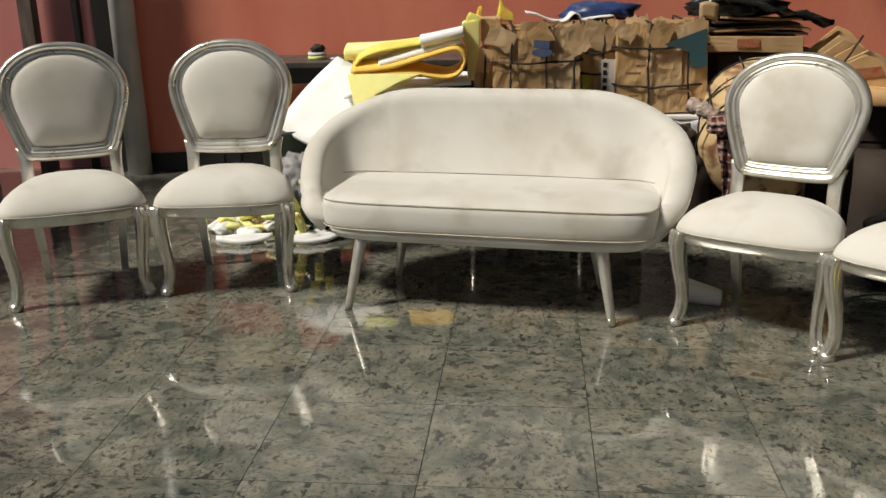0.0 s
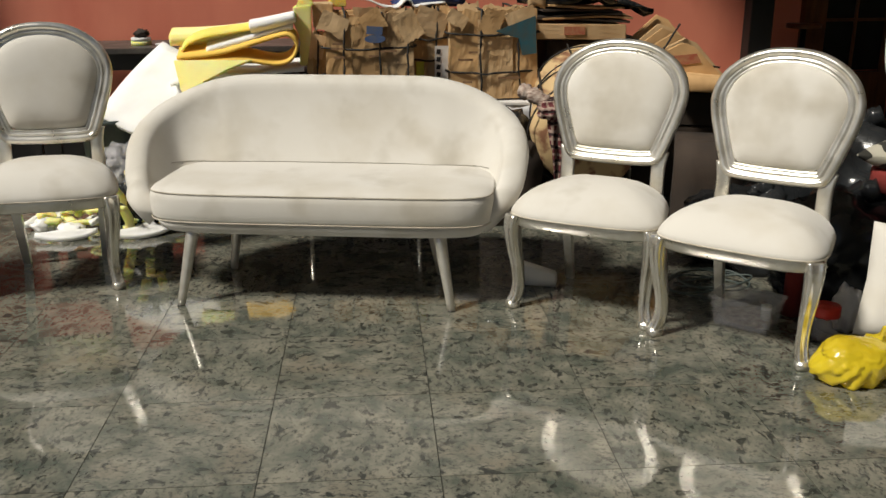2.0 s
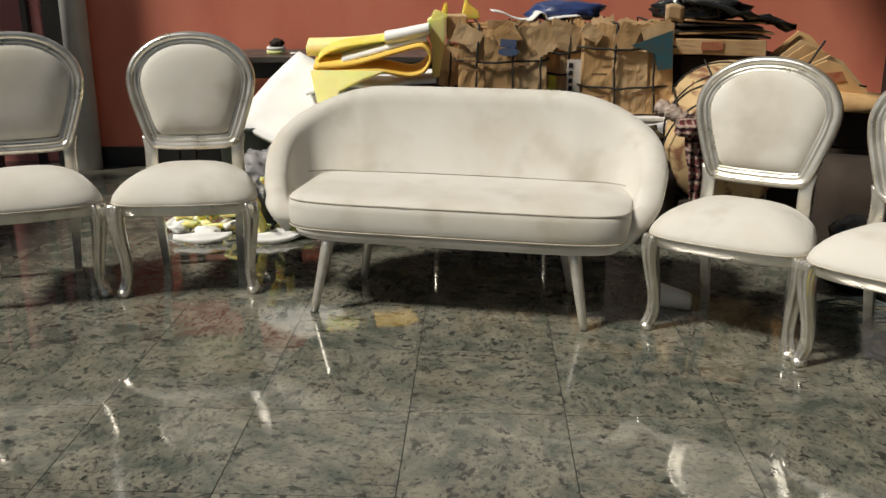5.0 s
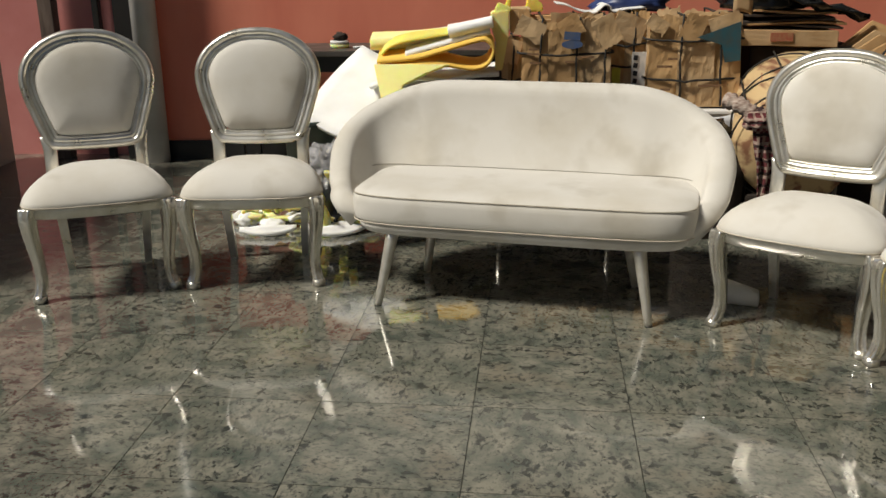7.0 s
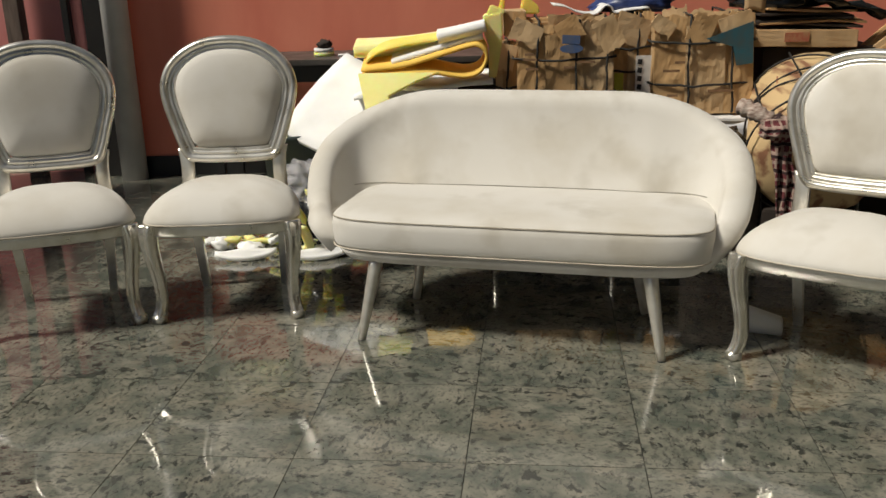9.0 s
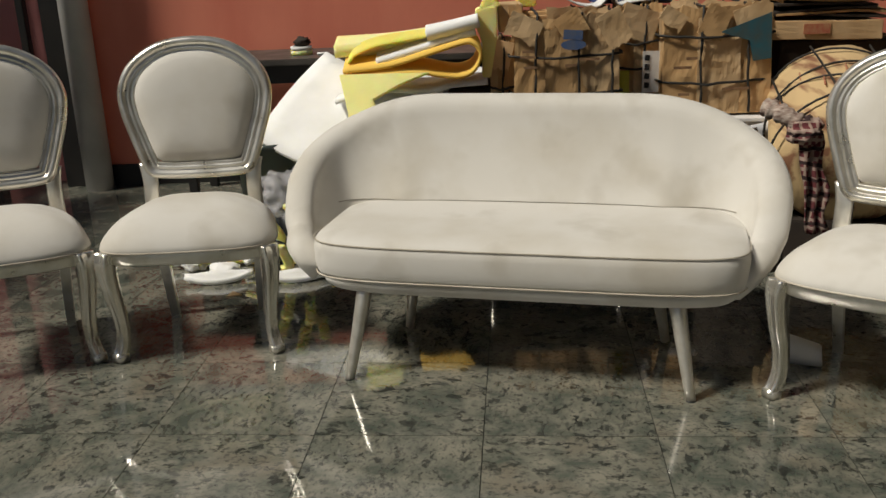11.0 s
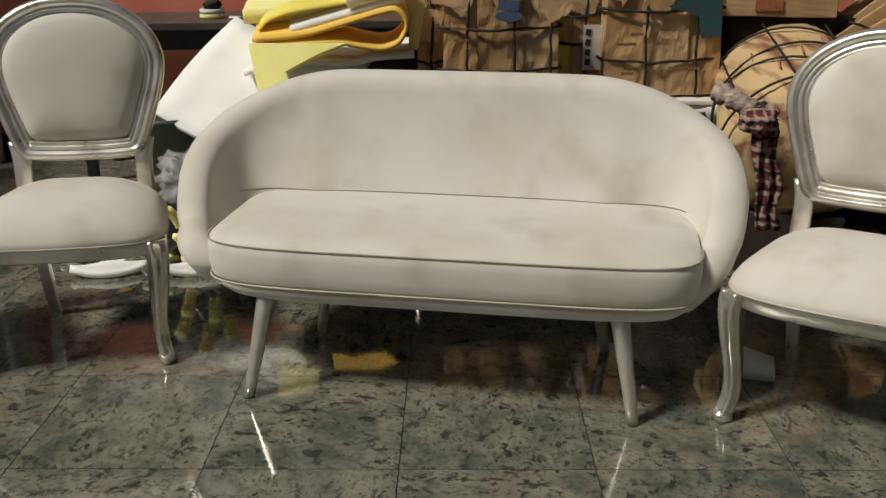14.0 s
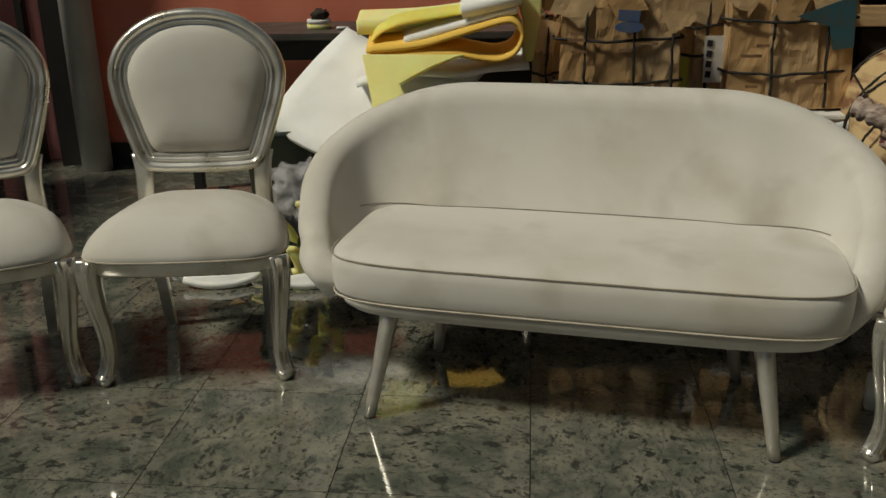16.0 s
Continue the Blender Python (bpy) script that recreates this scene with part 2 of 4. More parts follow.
PLAID = plaid()
YELLOW_BAG = material("glossy_yellow_plastic", (0.82, 0.64, 0.03), 0.24, dark=(0.68, 0.50, 0.02), scale=6, grain=0.35, grain_scale=22, coat=0.3)
YELLOW_BAG.node_tree.nodes["Principled BSDF"].inputs["Transmission Weight"].default_value = 0.3
RED_PLASTIC = material("red_plastic", (0.62, 0.03, 0.015), 0.35)
CLOTH_RED = material("dull_red_surface", (0.20, 0.02, 0.015), 0.85, grain=0.2)
DARK_BUCKET = material("dark_green_plastic", (0.06, 0.08, 0.075), 0.5)
BLACK_GLASS = material("dark_window_glass", (0.01, 0.01, 0.011), 0.08)
HOOP_WHITE = material("white_painted_metal", (0.72, 0.71, 0.68), 0.3, dark=(0.6, 0.58, 0.54), scale=15)


def clear_plastic():
    m = bpy.data.materials.new("clear_plastic")
    m.use_nodes = True
    b = m.node_tree.nodes["Principled BSDF"]
    b.inputs["Base Color"].default_value = (0.88, 0.87, 0.92, 1)
    b.inputs["Roughness"].default_value = 0.18
    b.inputs["Transmission Weight"].default_value = 0.2
    b.inputs["IOR"].default_value = 1.2
    b.inputs["Alpha"].default_value = 0.24
    return m


CLEAR = clear_plastic()


# ---- mesh helpers ----
def part(name, bm, mat, parent=None, label="", smooth=True):
    me = bpy.data.meshes.new(name)
    bmesh.ops.recalc_face_normals(bm, faces=bm.faces)
    for f in bm.faces:
        f.smooth = smooth
    bm.to_mesh(me)
    bm.free()
    me.materials.append(mat)
    ob = new(name, me)
    ob.parent = parent
    if label:
        tagged(ob, label)
    return ob


def empty(name, m, label, category, group="", kind=""):
    ob = new(name)
    ob.matrix_world = m
    return tagged(ob, label, category, group, kind)


def skin(rings, closed=True, cap=True, bm=None):
    """Faces between rings of equally many points; closed: each ring is a loop."""
    bm = bm or bmesh.new()
    vs = [[bm.verts.new(p) for p in r] for r in rings]
    k = len(rings[0])
    for a, b in zip(vs, vs[1:]):
        for i in range(k if closed else k - 1):
            j = (i + 1) % k
            bm.faces.new((a[i], a[j], b[j], b[i]))
    if cap and closed:
        bm.faces.new(vs[0][::-1])
        bm.faces.new(vs[-1])
    return bm


def smooth_path(pts, n, loop=False):
    """A rounded line through the points."""
    pts = [Vector(p) for p in pts]
    k, out = len(pts), []
    spans = k if loop else k - 1
    for s in range(n if loop else n + 1):
        u = s / n * spans
        i = min(int(u), spans - 1)
        f = u - i
        q = [pts[(i + o) % k] if loop else pts[max(0, min(k - 1, i + o))] for o in (-1, 0, 1, 2)]
        out.append(0.5 * (2 * q[1] + (q[2] - q[0]) * f + (2 * q[0] - 5 * q[1] + 4 * q[2] - q[3]) * f * f
                          + (3 * q[1] - q[0] - 3 * q[2] + q[3]) * f ** 3))
    return out


def tube(path, radius, seg=8, loop=False, bm=None, up=(0, 0, 1)):
    """A round bar along a path; radius: a number or a function of the way from 0 to 1."""
    path = [Vector(p) for p in path]
    k, rings = len(path), []
    for i, p in enumerate(path):
        a = path[(i - 1) % k] if loop else path[max(0, i - 1)]
        c = path[(i + 1) % k] if loop else path[min(k - 1, i + 1)]
        d = (c - a).normalized()
        s = d.cross(Vector(up))
        if s.length < 0.05:
            s = d.cross(Vector((1, 0.1, 0)))
        s.normalize()
        w = s.cross(d)
        r = radius(i / max(1, k - 1)) if callable(radius) else radius
        rings.append([p + r * (math.cos(t) * s + math.sin(t) * w) for t in [2 * math.pi * j / seg for j in range(seg)]])
    if loop:
        rings.append(rings[0])
        bm = skin(rings, True, False, bm)
        bmesh.ops.remove_doubles(bm, verts=bm.verts, dist=1e-6)
        return bm
    return skin(rings, True, True, bm)


def block(sx, sy, sz, m=Matrix(), bevel=0.0, bm=None, cuts=0, wobble=0.0, seed=0):
    """A box of the given sizes round the pose m, with rounded edges; wobble bends it out of true."""
    b2 = bmesh.new()
    bmesh.ops.create_cube(b2, size=1)
    bmesh.ops.scale(b2, vec=(sx, sy, sz), verts=b2.verts)
    if bevel:
        bmesh.ops.bevel(b2, geom=list(b2.edges), offset=bevel, segments=2, affect="EDGES")
    if cuts:
        bmesh.ops.subdivide_edges(b2, edges=[e for e in b2.edges if e.calc_length() > min(sx, sz) * 0.3], cuts=cuts, use_grid_fill=True)
    if wobble:
        for v in b2.verts:
            v.co += wobble * Vector(noise.noise_vector(v.co * 5 + Vector((seed * 7.1, seed * 3.3, seed))))
    bmesh.ops.transform(b2, matrix=m, verts=b2.verts)
    if bm is None:
        return b2
    me = bpy.data.meshes.new("tmp")
    b2.to_mesh(me)
    b2.free()
    bm.from_mesh(me)
    bpy.data.meshes.remove(me)
    return bm


def slab(outline, depth, m=Matrix(), bevel=0.0):
    """A flat plate: outline in x and z, with its thickness along y."""
    bm = bmesh.new()
    front = [bm.verts.new((x, -depth / 2, z)) for x, z in outline]
    back = [bm.verts.new((x, depth / 2, z)) for x, z in outline]
    k = len(outline)
    bm.faces.new(front)
    bm.faces.new(back[::-1])
    for i in range(k):
        j = (i + 1) % k
        bm.faces.new((front[i], back[i], back[j], front[j]))
    bmesh.ops.recalc_face_normals(bm, faces=bm.faces)
    if bevel:
        bmesh.ops.bevel(bm, geom=list(bm.edges), offset=bevel, segments=2, affect="EDGES")
    bmesh.ops.transform(bm, matrix=m, verts=bm.verts)
    return bm


def sheet(grid, thick, bm=None):
    """A soft sheet of some thickness from a grid of points."""
    bm = bm or bmesh.new()
    rows, cols = len(grid), len(grid[0])
    g = [[Vector(p) for p in r] for r in grid]

    def normal(i, j):
        a = g[min(i + 1, rows - 1)][j] - g[max(i - 1, 0)][j]
        b = g[i][min(j + 1, cols - 1)] - g[i][max(j - 1, 0)]
        return a.cross(b).normalized()

    top = [[bm.verts.new(g[i][j] + normal(i, j) * thick / 2) for j in range(cols)] for i in range(rows)]
    low = [[bm.verts.new(g[i][j] - normal(i, j) * thick / 2) for j in range(cols)] for i in range(rows)]
    for i in range(rows - 1):
        for j in range(cols - 1):
            bm.faces.new((top[i][j], top[i][j + 1], top[i + 1][j + 1], top[i + 1][j]))
            bm.faces.new((low[i][j], low[i + 1][j], low[i + 1][j + 1], low[i][j + 1]))
    rim = [(0, j) for j in range(cols)] + [(i, cols - 1) for i in range(1, rows)] + [(rows - 1, j) for j in range(cols - 2, -1, -1)] + [(i, 0) for i in range(rows - 2, 0, -1)]
    for (i, j), (p, q) in zip(rim, rim[1:] + rim[:1]):
        bm.faces.new((top[i][j], low[i][j], low[p][q], top[p][q]))
    return bm


def lump(rx, ry, rz, m, seed, rough=0.25, freq=3.0, detail=3, flat=True):
    """A crumpled soft body, flattened where it rests."""
    bm = bmesh.new()
    bmesh.ops.create_icosphere(bm, subdivisions=detail, radius=1)
    for v in bm.verts:
        d = v.co.normalized()
        f = 1 + rough * noise.noise(d * freq + Vector((seed * 3.7, seed, 0))) + 0.5 * rough * abs(noise.noise(d * freq * 2.7 + Vector((seed, 0, 9))))
        v.co = Vector((d.x * rx * f, d.y * ry * f, d.z * rz * f))
        if flat:
            v.co.z = max(v.co.z, -rz * 0.7)
    bmesh.ops.transform(bm, matrix=m, verts=bm.verts)
    return bm


# ---- room ----
def structure(name, bm, mat, label, category, smooth=False):
    return tagged(part(name, bm, mat, None, "", smooth), label, category, "", "structure")


WALL_Y = 6.45
structure("wall_north", block(5.75, 0.2, 1.42, pose(0.395, WALL_Y + 0.1, 0.71)), RED_WALL, "salmon red painted wall with faint stains", "wall")
structure("wall_upper", block(5.75, 0.2, 2.58, pose(0.395, WALL_Y + 0.1, 2.71)), WHITE_PAINT, "off-white wall above the red band", "wall")
structure("wall_north_2", block(3.0, 0.2, 4.0, pose(4.9, WALL_Y + 0.75, 2.0)), RED_WALL, "red painted wall in shade behind a post", "wall")
structure("wall_recess", block(0.12, 0.65, 4.0, pose(3.34, WALL_Y + 0.325, 2.0)), RED_WALL, "red painted return of the wall", "wall")
structure("wall_north_3", block(3.2, 0.2, 4.0, pose(-4.08, WALL_Y + 0.25, 2.0)), PINK_WALL, "faded pink painted wall behind dark posts", "wall")
structure("wall_west", block(0.2, 9.9, 2.5, pose(-5.6, 1.8, 1.25)), PLASTER, "plain off-white plastered wall", "wall")
structure("wall_east", block(0.2, 10.6, 4.0, pose(6.3, 2.1, 2.0)), WARM_PLASTER, "plain ochre plastered wall", "wall")
# the front is open on its west half
structure("wall_south", block(5.9, 0.2, 4.0, pose(3.25, -3.1, 2.0)), WARM_PLASTER, "plain ochre plastered wall beside the open shop front", "wall")
bm = block(11.9, 0.9, 0.15, pose(0.35, -2.65, 3.2))
block(11.9, 0.9, 0.15, pose(0.35, 6.75, 3.2), bm=bm)
block(4.9, 8.5, 0.15, pose(3.85, 2.05, 3.2), bm=bm)
# unseen partition, sized and stepped to cast the shadow on the west floor
screen = block(0.12, 2.45, 1.85, pose(-3.42, 4.525, 0.925))
block(0.12, 0.65, 1.05, pose(-3.42, 6.075, 0.525), bm=screen)
structure("wall_partition", screen, PLASTER, "unseen low partition, stepped to shape the shade in the west", "wall")
# thin black strip along the foot of the red wall
structure("baseboard", block(5.6, 0.02, 0.13, pose(0.42, WALL_Y - 0.0105, 0.065), 0.003), BLACK_POST, "thin black strip along the foot of the red wall", "baseboard")
structure("ceiling", bm, PLASTER, "plain pale ceiling with a roof opening", "ceiling")


def post(name, x, y, sx, sy, mat, label):
    return structure(name, block(sx, sy, 4.0, pose(x, y, 2.0), 0.004), mat, label, "post")


post("trim_1", -2.475, WALL_Y + 0.05, 0.13, 0.14, BLACK_POST, "black painted post beside the pipe")
post("trim_2", -2.69, WALL_Y + 0.08, 0.045, 0.06, BLACK_POST, "thin black vertical bar")
post("trim_3", -3.02, WALL_Y + 0.05, 0.10, 0.10, GREY_WOOD, "weathered brown wooden post")
post("trim_4", 3.31, WALL_Y - 0.06, 0.17, 0.12, BLACK_POST, "black post at the end of the red wall")


# ---- sofa ----
def sofa_outline(grow=0.0, n=140, ex=6.0):
    """The plan of the seat, counter-clockwise from the east end."""
    out = []
    for i in range(n):
        a = 2 * math.pi * i / n
        c, d = math.cos(a), math.sin(a)
        x = 0.014 + (0.688 + grow) * math.copysign(abs(c) ** (2 / ex), c)
        y = 0.27 + (0.29 + grow) * math.copysign(abs(d) ** (2 / ex), d)
        out.append((x, y))
    return out


def sofa_shell():
    """Tub back: a thick padded band round the sides and back, high behind and falling to the front ends."""
    ex, n, reach = 3.5, 84, 0.125
    a0, a1 = -0.47, math.pi + 0.47
    line = []
    for i in range(401):
        a = a0 + (a1 - a0) * i / 400
        c, d = math.cos(a), math.sin(a)
        line.append(Vector((-0.011 + 0.713 * math.copysign(abs(c) ** (2 / ex), c), 0.27 + 0.31 * math.copysign(abs(d) ** (2 / ex), d))))
    run = [0.0]
    for p, q in zip(line, line[1:]):
        run.append(run[-1] + (q - p).length)
    rings, crease = [], []
    for k in range(n + 1):
        want = min(run[-1] * k / n, run[-1] - 1e-9)
        i = min(max(1, next(j for j, v in enumerate(run) if v >= want)), 400)
        f = (want - run[i - 1]) / max(1e-9, run[i] - run[i - 1])
        p = line[i - 1].lerp(line[i], f)
        tangent = (line[min(i + 2, 400)] - line[max(i - 3, 0)]).normalized()
        out = Vector((tangent.y, -tangent.x))
        end = min(k, n - k) / n * run[-1]               # way from the nearer front end
        s = max(0.0, end - reach)                       # way from where the arm stands free
        rise = min(1.0, max(0.0, s - 0.03) / 0.60)
        top = 0.465 + 0.384 * (1 - (1 - rise) ** 2.3) - 0.055 * max(0.0, 1 - end / reach) ** 1.5
        back = min(1.0, s / 0.5)
        half = 0.052 + 0.012 * back                      # half the thickness of the rim
        lean = 0.085 + 0.033 * min(1.0, end / reach) + 0.036 * min(1.0, s / 0.15) - 0.02 * back
        ring = []

        def off(z):
            u = max(0.0, (z - 0.296) / max(0.22, top - 0.296))
            return lean * (1 - (1 - min(1, u)) ** 2.2)

        for j in range(9):
            z = 0.296 + (top - half - 0.296) * j / 8
            ring.append((off(z), z))
        o = off(top - half)
        for j in range(1, 8):
            t = math.pi * j / 8
            ring.append((o - half + half * math.cos(t), top - half + half * math.sin(t)))
        for j in range(9):
            z = top - half + (0.36 - top + half) * j / 8
            u = j / 8
            ring.append((o - 2 * half - (0.03 + 0.158 * back) * u ** 1.3, z))
        mid_o = sum(r[0] for r in ring) / len(ring)
        mid_z = 0.365
        shrink = min(1.0, 0.30 + 0.70 * math.sqrt(max(0.0, 1 - (1 - min(1, end / 0.07)) ** 2)))
        if 0.2 < s:
            low, high = next(((a, b) for a, b in zip(ring[-9:], ring[-8:]) if b[1] <= 0.494), (ring[-2], ring[-1]))
            f = (low[1] - 0.494) / max(1e-6, low[1] - high[1])
            o = low[0] + (high[0] - low[0]) * f + -0.002
            crease.append(Vector((p.x + out.x * o, p.y + out.y * o, 0.4945)))
        rings.append([Vector((p.x + out.x * (mid_o + (r - mid_o) * shrink), p.y + out.y * (mid_o + (r - mid_o) * shrink), mid_z + (z - mid_z) * shrink)) for r, z in ring])
    return skin(rings), crease


def inset_stack(f, levels):
    """Stacked plan outlines: levels of (metres grown, z); f(grow) gives the outline."""
    return skin([[Vector((x, y, z)) for x, y in f(g)] for g, z in levels])


def build_sofa(m):
    sofa = empty("sofa", m, "cream velvet tub sofa with rounded back on tapered metal legs", "sofa")
    bm, crease = sofa_shell()
    back = part("backrest", bm, FABRIC, sofa, "cream padded tub back and arms")
    # dark line drawn for the shade where back and cushion meet
    part("crease", tube(crease, 0.0012, 6), SEAM, back)
    part("seat_base", inset_stack(sofa_outline, [(-0.09, 0.299), (-0.055, 0.294), (-0.034, 0.298), (-0.016, 0.316), (-0.004, 0.354)]), FABRIC, sofa)
    top = [(0.0, 0.352), (0.004, 0.36), (0.009, 0.39), (0.010, 0.435), (0.006, 0.461), (0.001, 0.467), (-0.012, 0.475), (-0.05, 0.487), (-0.10, 0.493), (-0.16, 0.495), (-0.24, 0.496)]
    cushion = part("seat_cushion", inset_stack(sofa_outline, top), FABRIC, sofa, "cream seat cushion with faint stains")
    front = [Vector((x, y, 0)) for x, y in sofa_outline(0.007, 200) if y < 0.19]
    front.sort(key=lambda p: math.atan2(p.x, 0.3 - p.y))
    part("piping", tube([p + Vector((0, 0, 0.352)) for p in front], 0.0028, 6), PIPING, cushion)
    part("piping", tube([p + Vector((0, 0, 0.467)) for p in front], 0.0018, 6), PIPING, cushion)
    part("seam", tube([p * 1.0 + Vector((0, 0.0, 0.4632)) for p in front], 0.0012, 5), SEAM, cushion)
    for sx in (-1, 1):
        for y0, y1, x1 in ((0.05, -0.005 + sx * 0.0105, 0.55), (0.40, 0.45, 0.47)):
            x0 = x1 - 0.055
            path = [Vector((sx * (x0 + (x1 - x0) * i / 6), y0 + (y1 - y0) * i / 6, 0.318 * (1 - i / 6))) for i in range(7)]
            leg = part("leg", tube(path, lambda u: 0.0275 - 0.0120 * u, 16), METAL, sofa, "tapered champagne metal leg")
            part("foot_cap", tube([path[-1] + Vector((0, 0, 0.004)), path[-1]], 0.0160, 16), BLACK_POST, leg)
    return sofa


build_sofa(pose(0.0935, 3.44, 0, 0, 0, -12.7))


# ---- chairs ----
def seat_plan(grow=0.0, n=72):
    """A seat wider in front, with rounded corners and a bowed front."""
    out = []
    for i in range(n):
        a = 2 * math.pi * i / n
        c, d = math.cos(a), math.sin(a)
        e = 4.6
        u = math.copysign(abs(c) ** (2 / e), c)
        v = math.copysign(abs(d) ** (2 / e), d)
        w = 0.268 - 0.035 * v
        x, y = u * (w + grow), 0.205 + v * (0.235 + grow)
        if v < 0:
            y -= 0.016 * (1 - u * u) * -v
        out.append((x, y))
    return out


def back_outline(n=84):
    half = [(0.0, 0.527), (0.10, 0.515), (0.185, 0.473), (0.245, 0.41), (0.272, 0.33), (0.264, 0.245), (0.24, 0.16), (0.213, 0.075), (0.188, 0.022), (0.14, 0.004), (0.0, 0.0)]
    half = [(x, z * 0.962) for x, z in half]
    pts = half + [(-x, z) for x, z in half[-2:0:-1]]
    return [(p.x, p.z) for p in smooth_path([(x, 0, z) for x, z in pts], n, True)]


BACK_LEAN = pose(0, 0.415, 0.545, -11, 0, 0)


def back_frame():
    outline = back_outline()
    k, rings = len(outline), []
    section = [(0.0, 0.006), (-0.003, -0.006), (0.0, -0.016), (0.007, -0.024), (0.015, -0.027), (0.023, -0.023), (0.028, -0.013), (0.032, -0.0125), (0.036, -0.0175), (0.041, -0.0185),
               (0.045, -0.0125), (0.048, -0.012), (0.052, -0.0155), (0.057, -0.013), (0.060, -0.004), (0.060, 0.010), (0.048, 0.016), (0.012, 0.016)]
    for i, (x, z) in enumerate(outline):
        (ax, az), (bx, bz) = outline[i - 1], outline[(i + 1) % k]
        t = Vector((bx - ax, bz - az)).normalized()
        nx, nz = t.y, -t.x                                # points outwards or inwards
        if nx * x + nz * (z - 0.27) > 0:
            nx, nz = -nx, -nz
        rings.append([BACK_LEAN @ Vector((x + nx * r, d, z + nz * r)) for r, d in section])
    rings.append(rings[0])
    bm = skin(rings, True, False)
    bmesh.ops.remove_doubles(bm, verts=bm.verts, dist=1e-6)
    return bm


def back_pad():
    """Domed upholstery before and a flat cloth behind."""
    outline = back_outline()
    cz = 0.285
    rings = []
    for k, d in ((0.76, 0.014), (0.795, 0.010), (0.80, 0.0), (0.795, -0.006), (0.775, -0.013), (0.725, -0.024), (0.64, -0.034), (0.44, -0.041), (0.2, -0.044), (0.04, -0.044)):
        rings.append([BACK_LEAN @ Vector((x * k, d, cz + (z - cz) * k)) for x, z in outline])
    return skin(rings)


def cabriole(sx):
    """A carved front leg that bows out at the knee and curls forward at the foot."""
    way = Vector((sx * 0.55, -0.84, 0))
    side = Vector((0.84, sx * 0.55, 0))
    spine = smooth_path([(0.002, 0, 0.396), (0.013, 0, 0.37), (0.016, 0, 0.325), (0.006, 0, 0.25), (-0.010, 0, 0.17), (-0.015, 0, 0.10), (-0.006, 0, 0.055), (0.012, 0, 0.022)], 22)
    rings = []
    foot = Vector((sx * 0.262, 0.01, 0))
    shape = [(0.86, 0.0), (0.80, 0.22), (1.0, 0.44), (0.97, 0.72), (0.72, 0.92), (0.48, 0.78), (0.30, 0.90), (0.0, 0.92), (-0.5, 0.86), (-0.9, 0.7), (-1.0, 0.0)]
    loop = shape + [(a, -b) for a, b in shape[-2:0:-1]]
    for i, p in enumerate(spine):
        u = i / (len(spine) - 1)
        w = 0.036 - 0.015 * min(1, u / 0.62) + 0.003 * max(0, (u - 0.75) / 0.25)
        c = foot + way * (p.x - 0.008) + Vector((0, 0, p.z))
        rings.append([c + way * (a * w) + side * (b * w) for a, b in loop])
    return skin(rings), foot + way * 0.004


def build_chair(m):
    chair = empty("dining_chair", m, "silver-framed chair with round back and cream upholstered seat", "chair", "silver chairs beside the sofa")
    part("seat_rail", inset_stack(seat_plan, [(-0.05, 0.354), (-0.010, 0.352), (-0.004, 0.358), (-0.003, 0.380), (0.0, 0.392), (-0.004, 0.399)]), SILVER, chair, "silver painted seat rail")
    seat = part("seat", inset_stack(seat_plan, [(-0.004, 0.394), (0.006, 0.397), (0.009, 0.404), (0.004, 0.419), (-0.008, 0.438), (-0.027, 0.459), (-0.052, 0.479), (-0.084, 0.497), (-0.12, 0.510), (-0.16, 0.519), (-0.2, 0.523)]), FABRIC, chair, "cream domed seat")
    part("piping", tube([Vector((x, y, 0.400)) for x, y in seat_plan(0.007)], 0.0042, 6, True), PIPING, seat)
    for sx in (-1, 1):
        bm, foot = cabriole(sx)
        leg = part("front_leg", bm, LEG_SILVER, chair, "carved silver cabriole leg")
        part("foot_block", block(0.044, 0.044, 0.032, pose(foot.x, foot.y, 0.016, 0, 0, sx * 33), 0.004), SILVER, leg)
        rear = smooth_path([(sx * 0.185, 0.415, 0.39), (sx * 0.18, 0.425, 0.28), (sx * 0.172, 0.43, 0.15), (sx * 0.165, 0.45, 0.0)], 10)
        part("back_leg", skin([[p + Vector((a * w, b * w, 0)) for a, b in ((-1, -1), (1, -1), (1.1, 0), (1, 1), (-1, 1), (-1.1, 0))] for p, w in ((p, 0.021 - 0.006 * i / 10) for i, p in enumerate(rear))]), SILVER, chair, "", False)
        stile = smooth_path([(sx * 0.190, 0.412, 0.37), (sx * 0.186, 0.412, 0.47), (sx * 0.186, 0.420, 0.55), (sx * 0.196, 0.432, 0.605)], 8)
        part("back_stile", skin([[p + Vector((a * 0.026, b * 0.013, 0)) for a, b in ((-1, -0.7), (-0.7, -1), (0.7, -1), (1, -0.7), (1, 0.7), (0.7, 1), (-0.7, 1), (-1, 0.7))] for p in stile]), SILVER, chair)
    part("back_frame", back_frame(), SILVER, chair, "moulded silver oval back frame")
    part("back_pad", back_pad(), FABRIC, chair, "cream padded oval back")
    return chair


chair = build_chair(pose(-1.005, 3.755, 0, 0, 0, 4.6) @ Matrix.Diagonal((1.04, 1.0, 1.03, 1)))
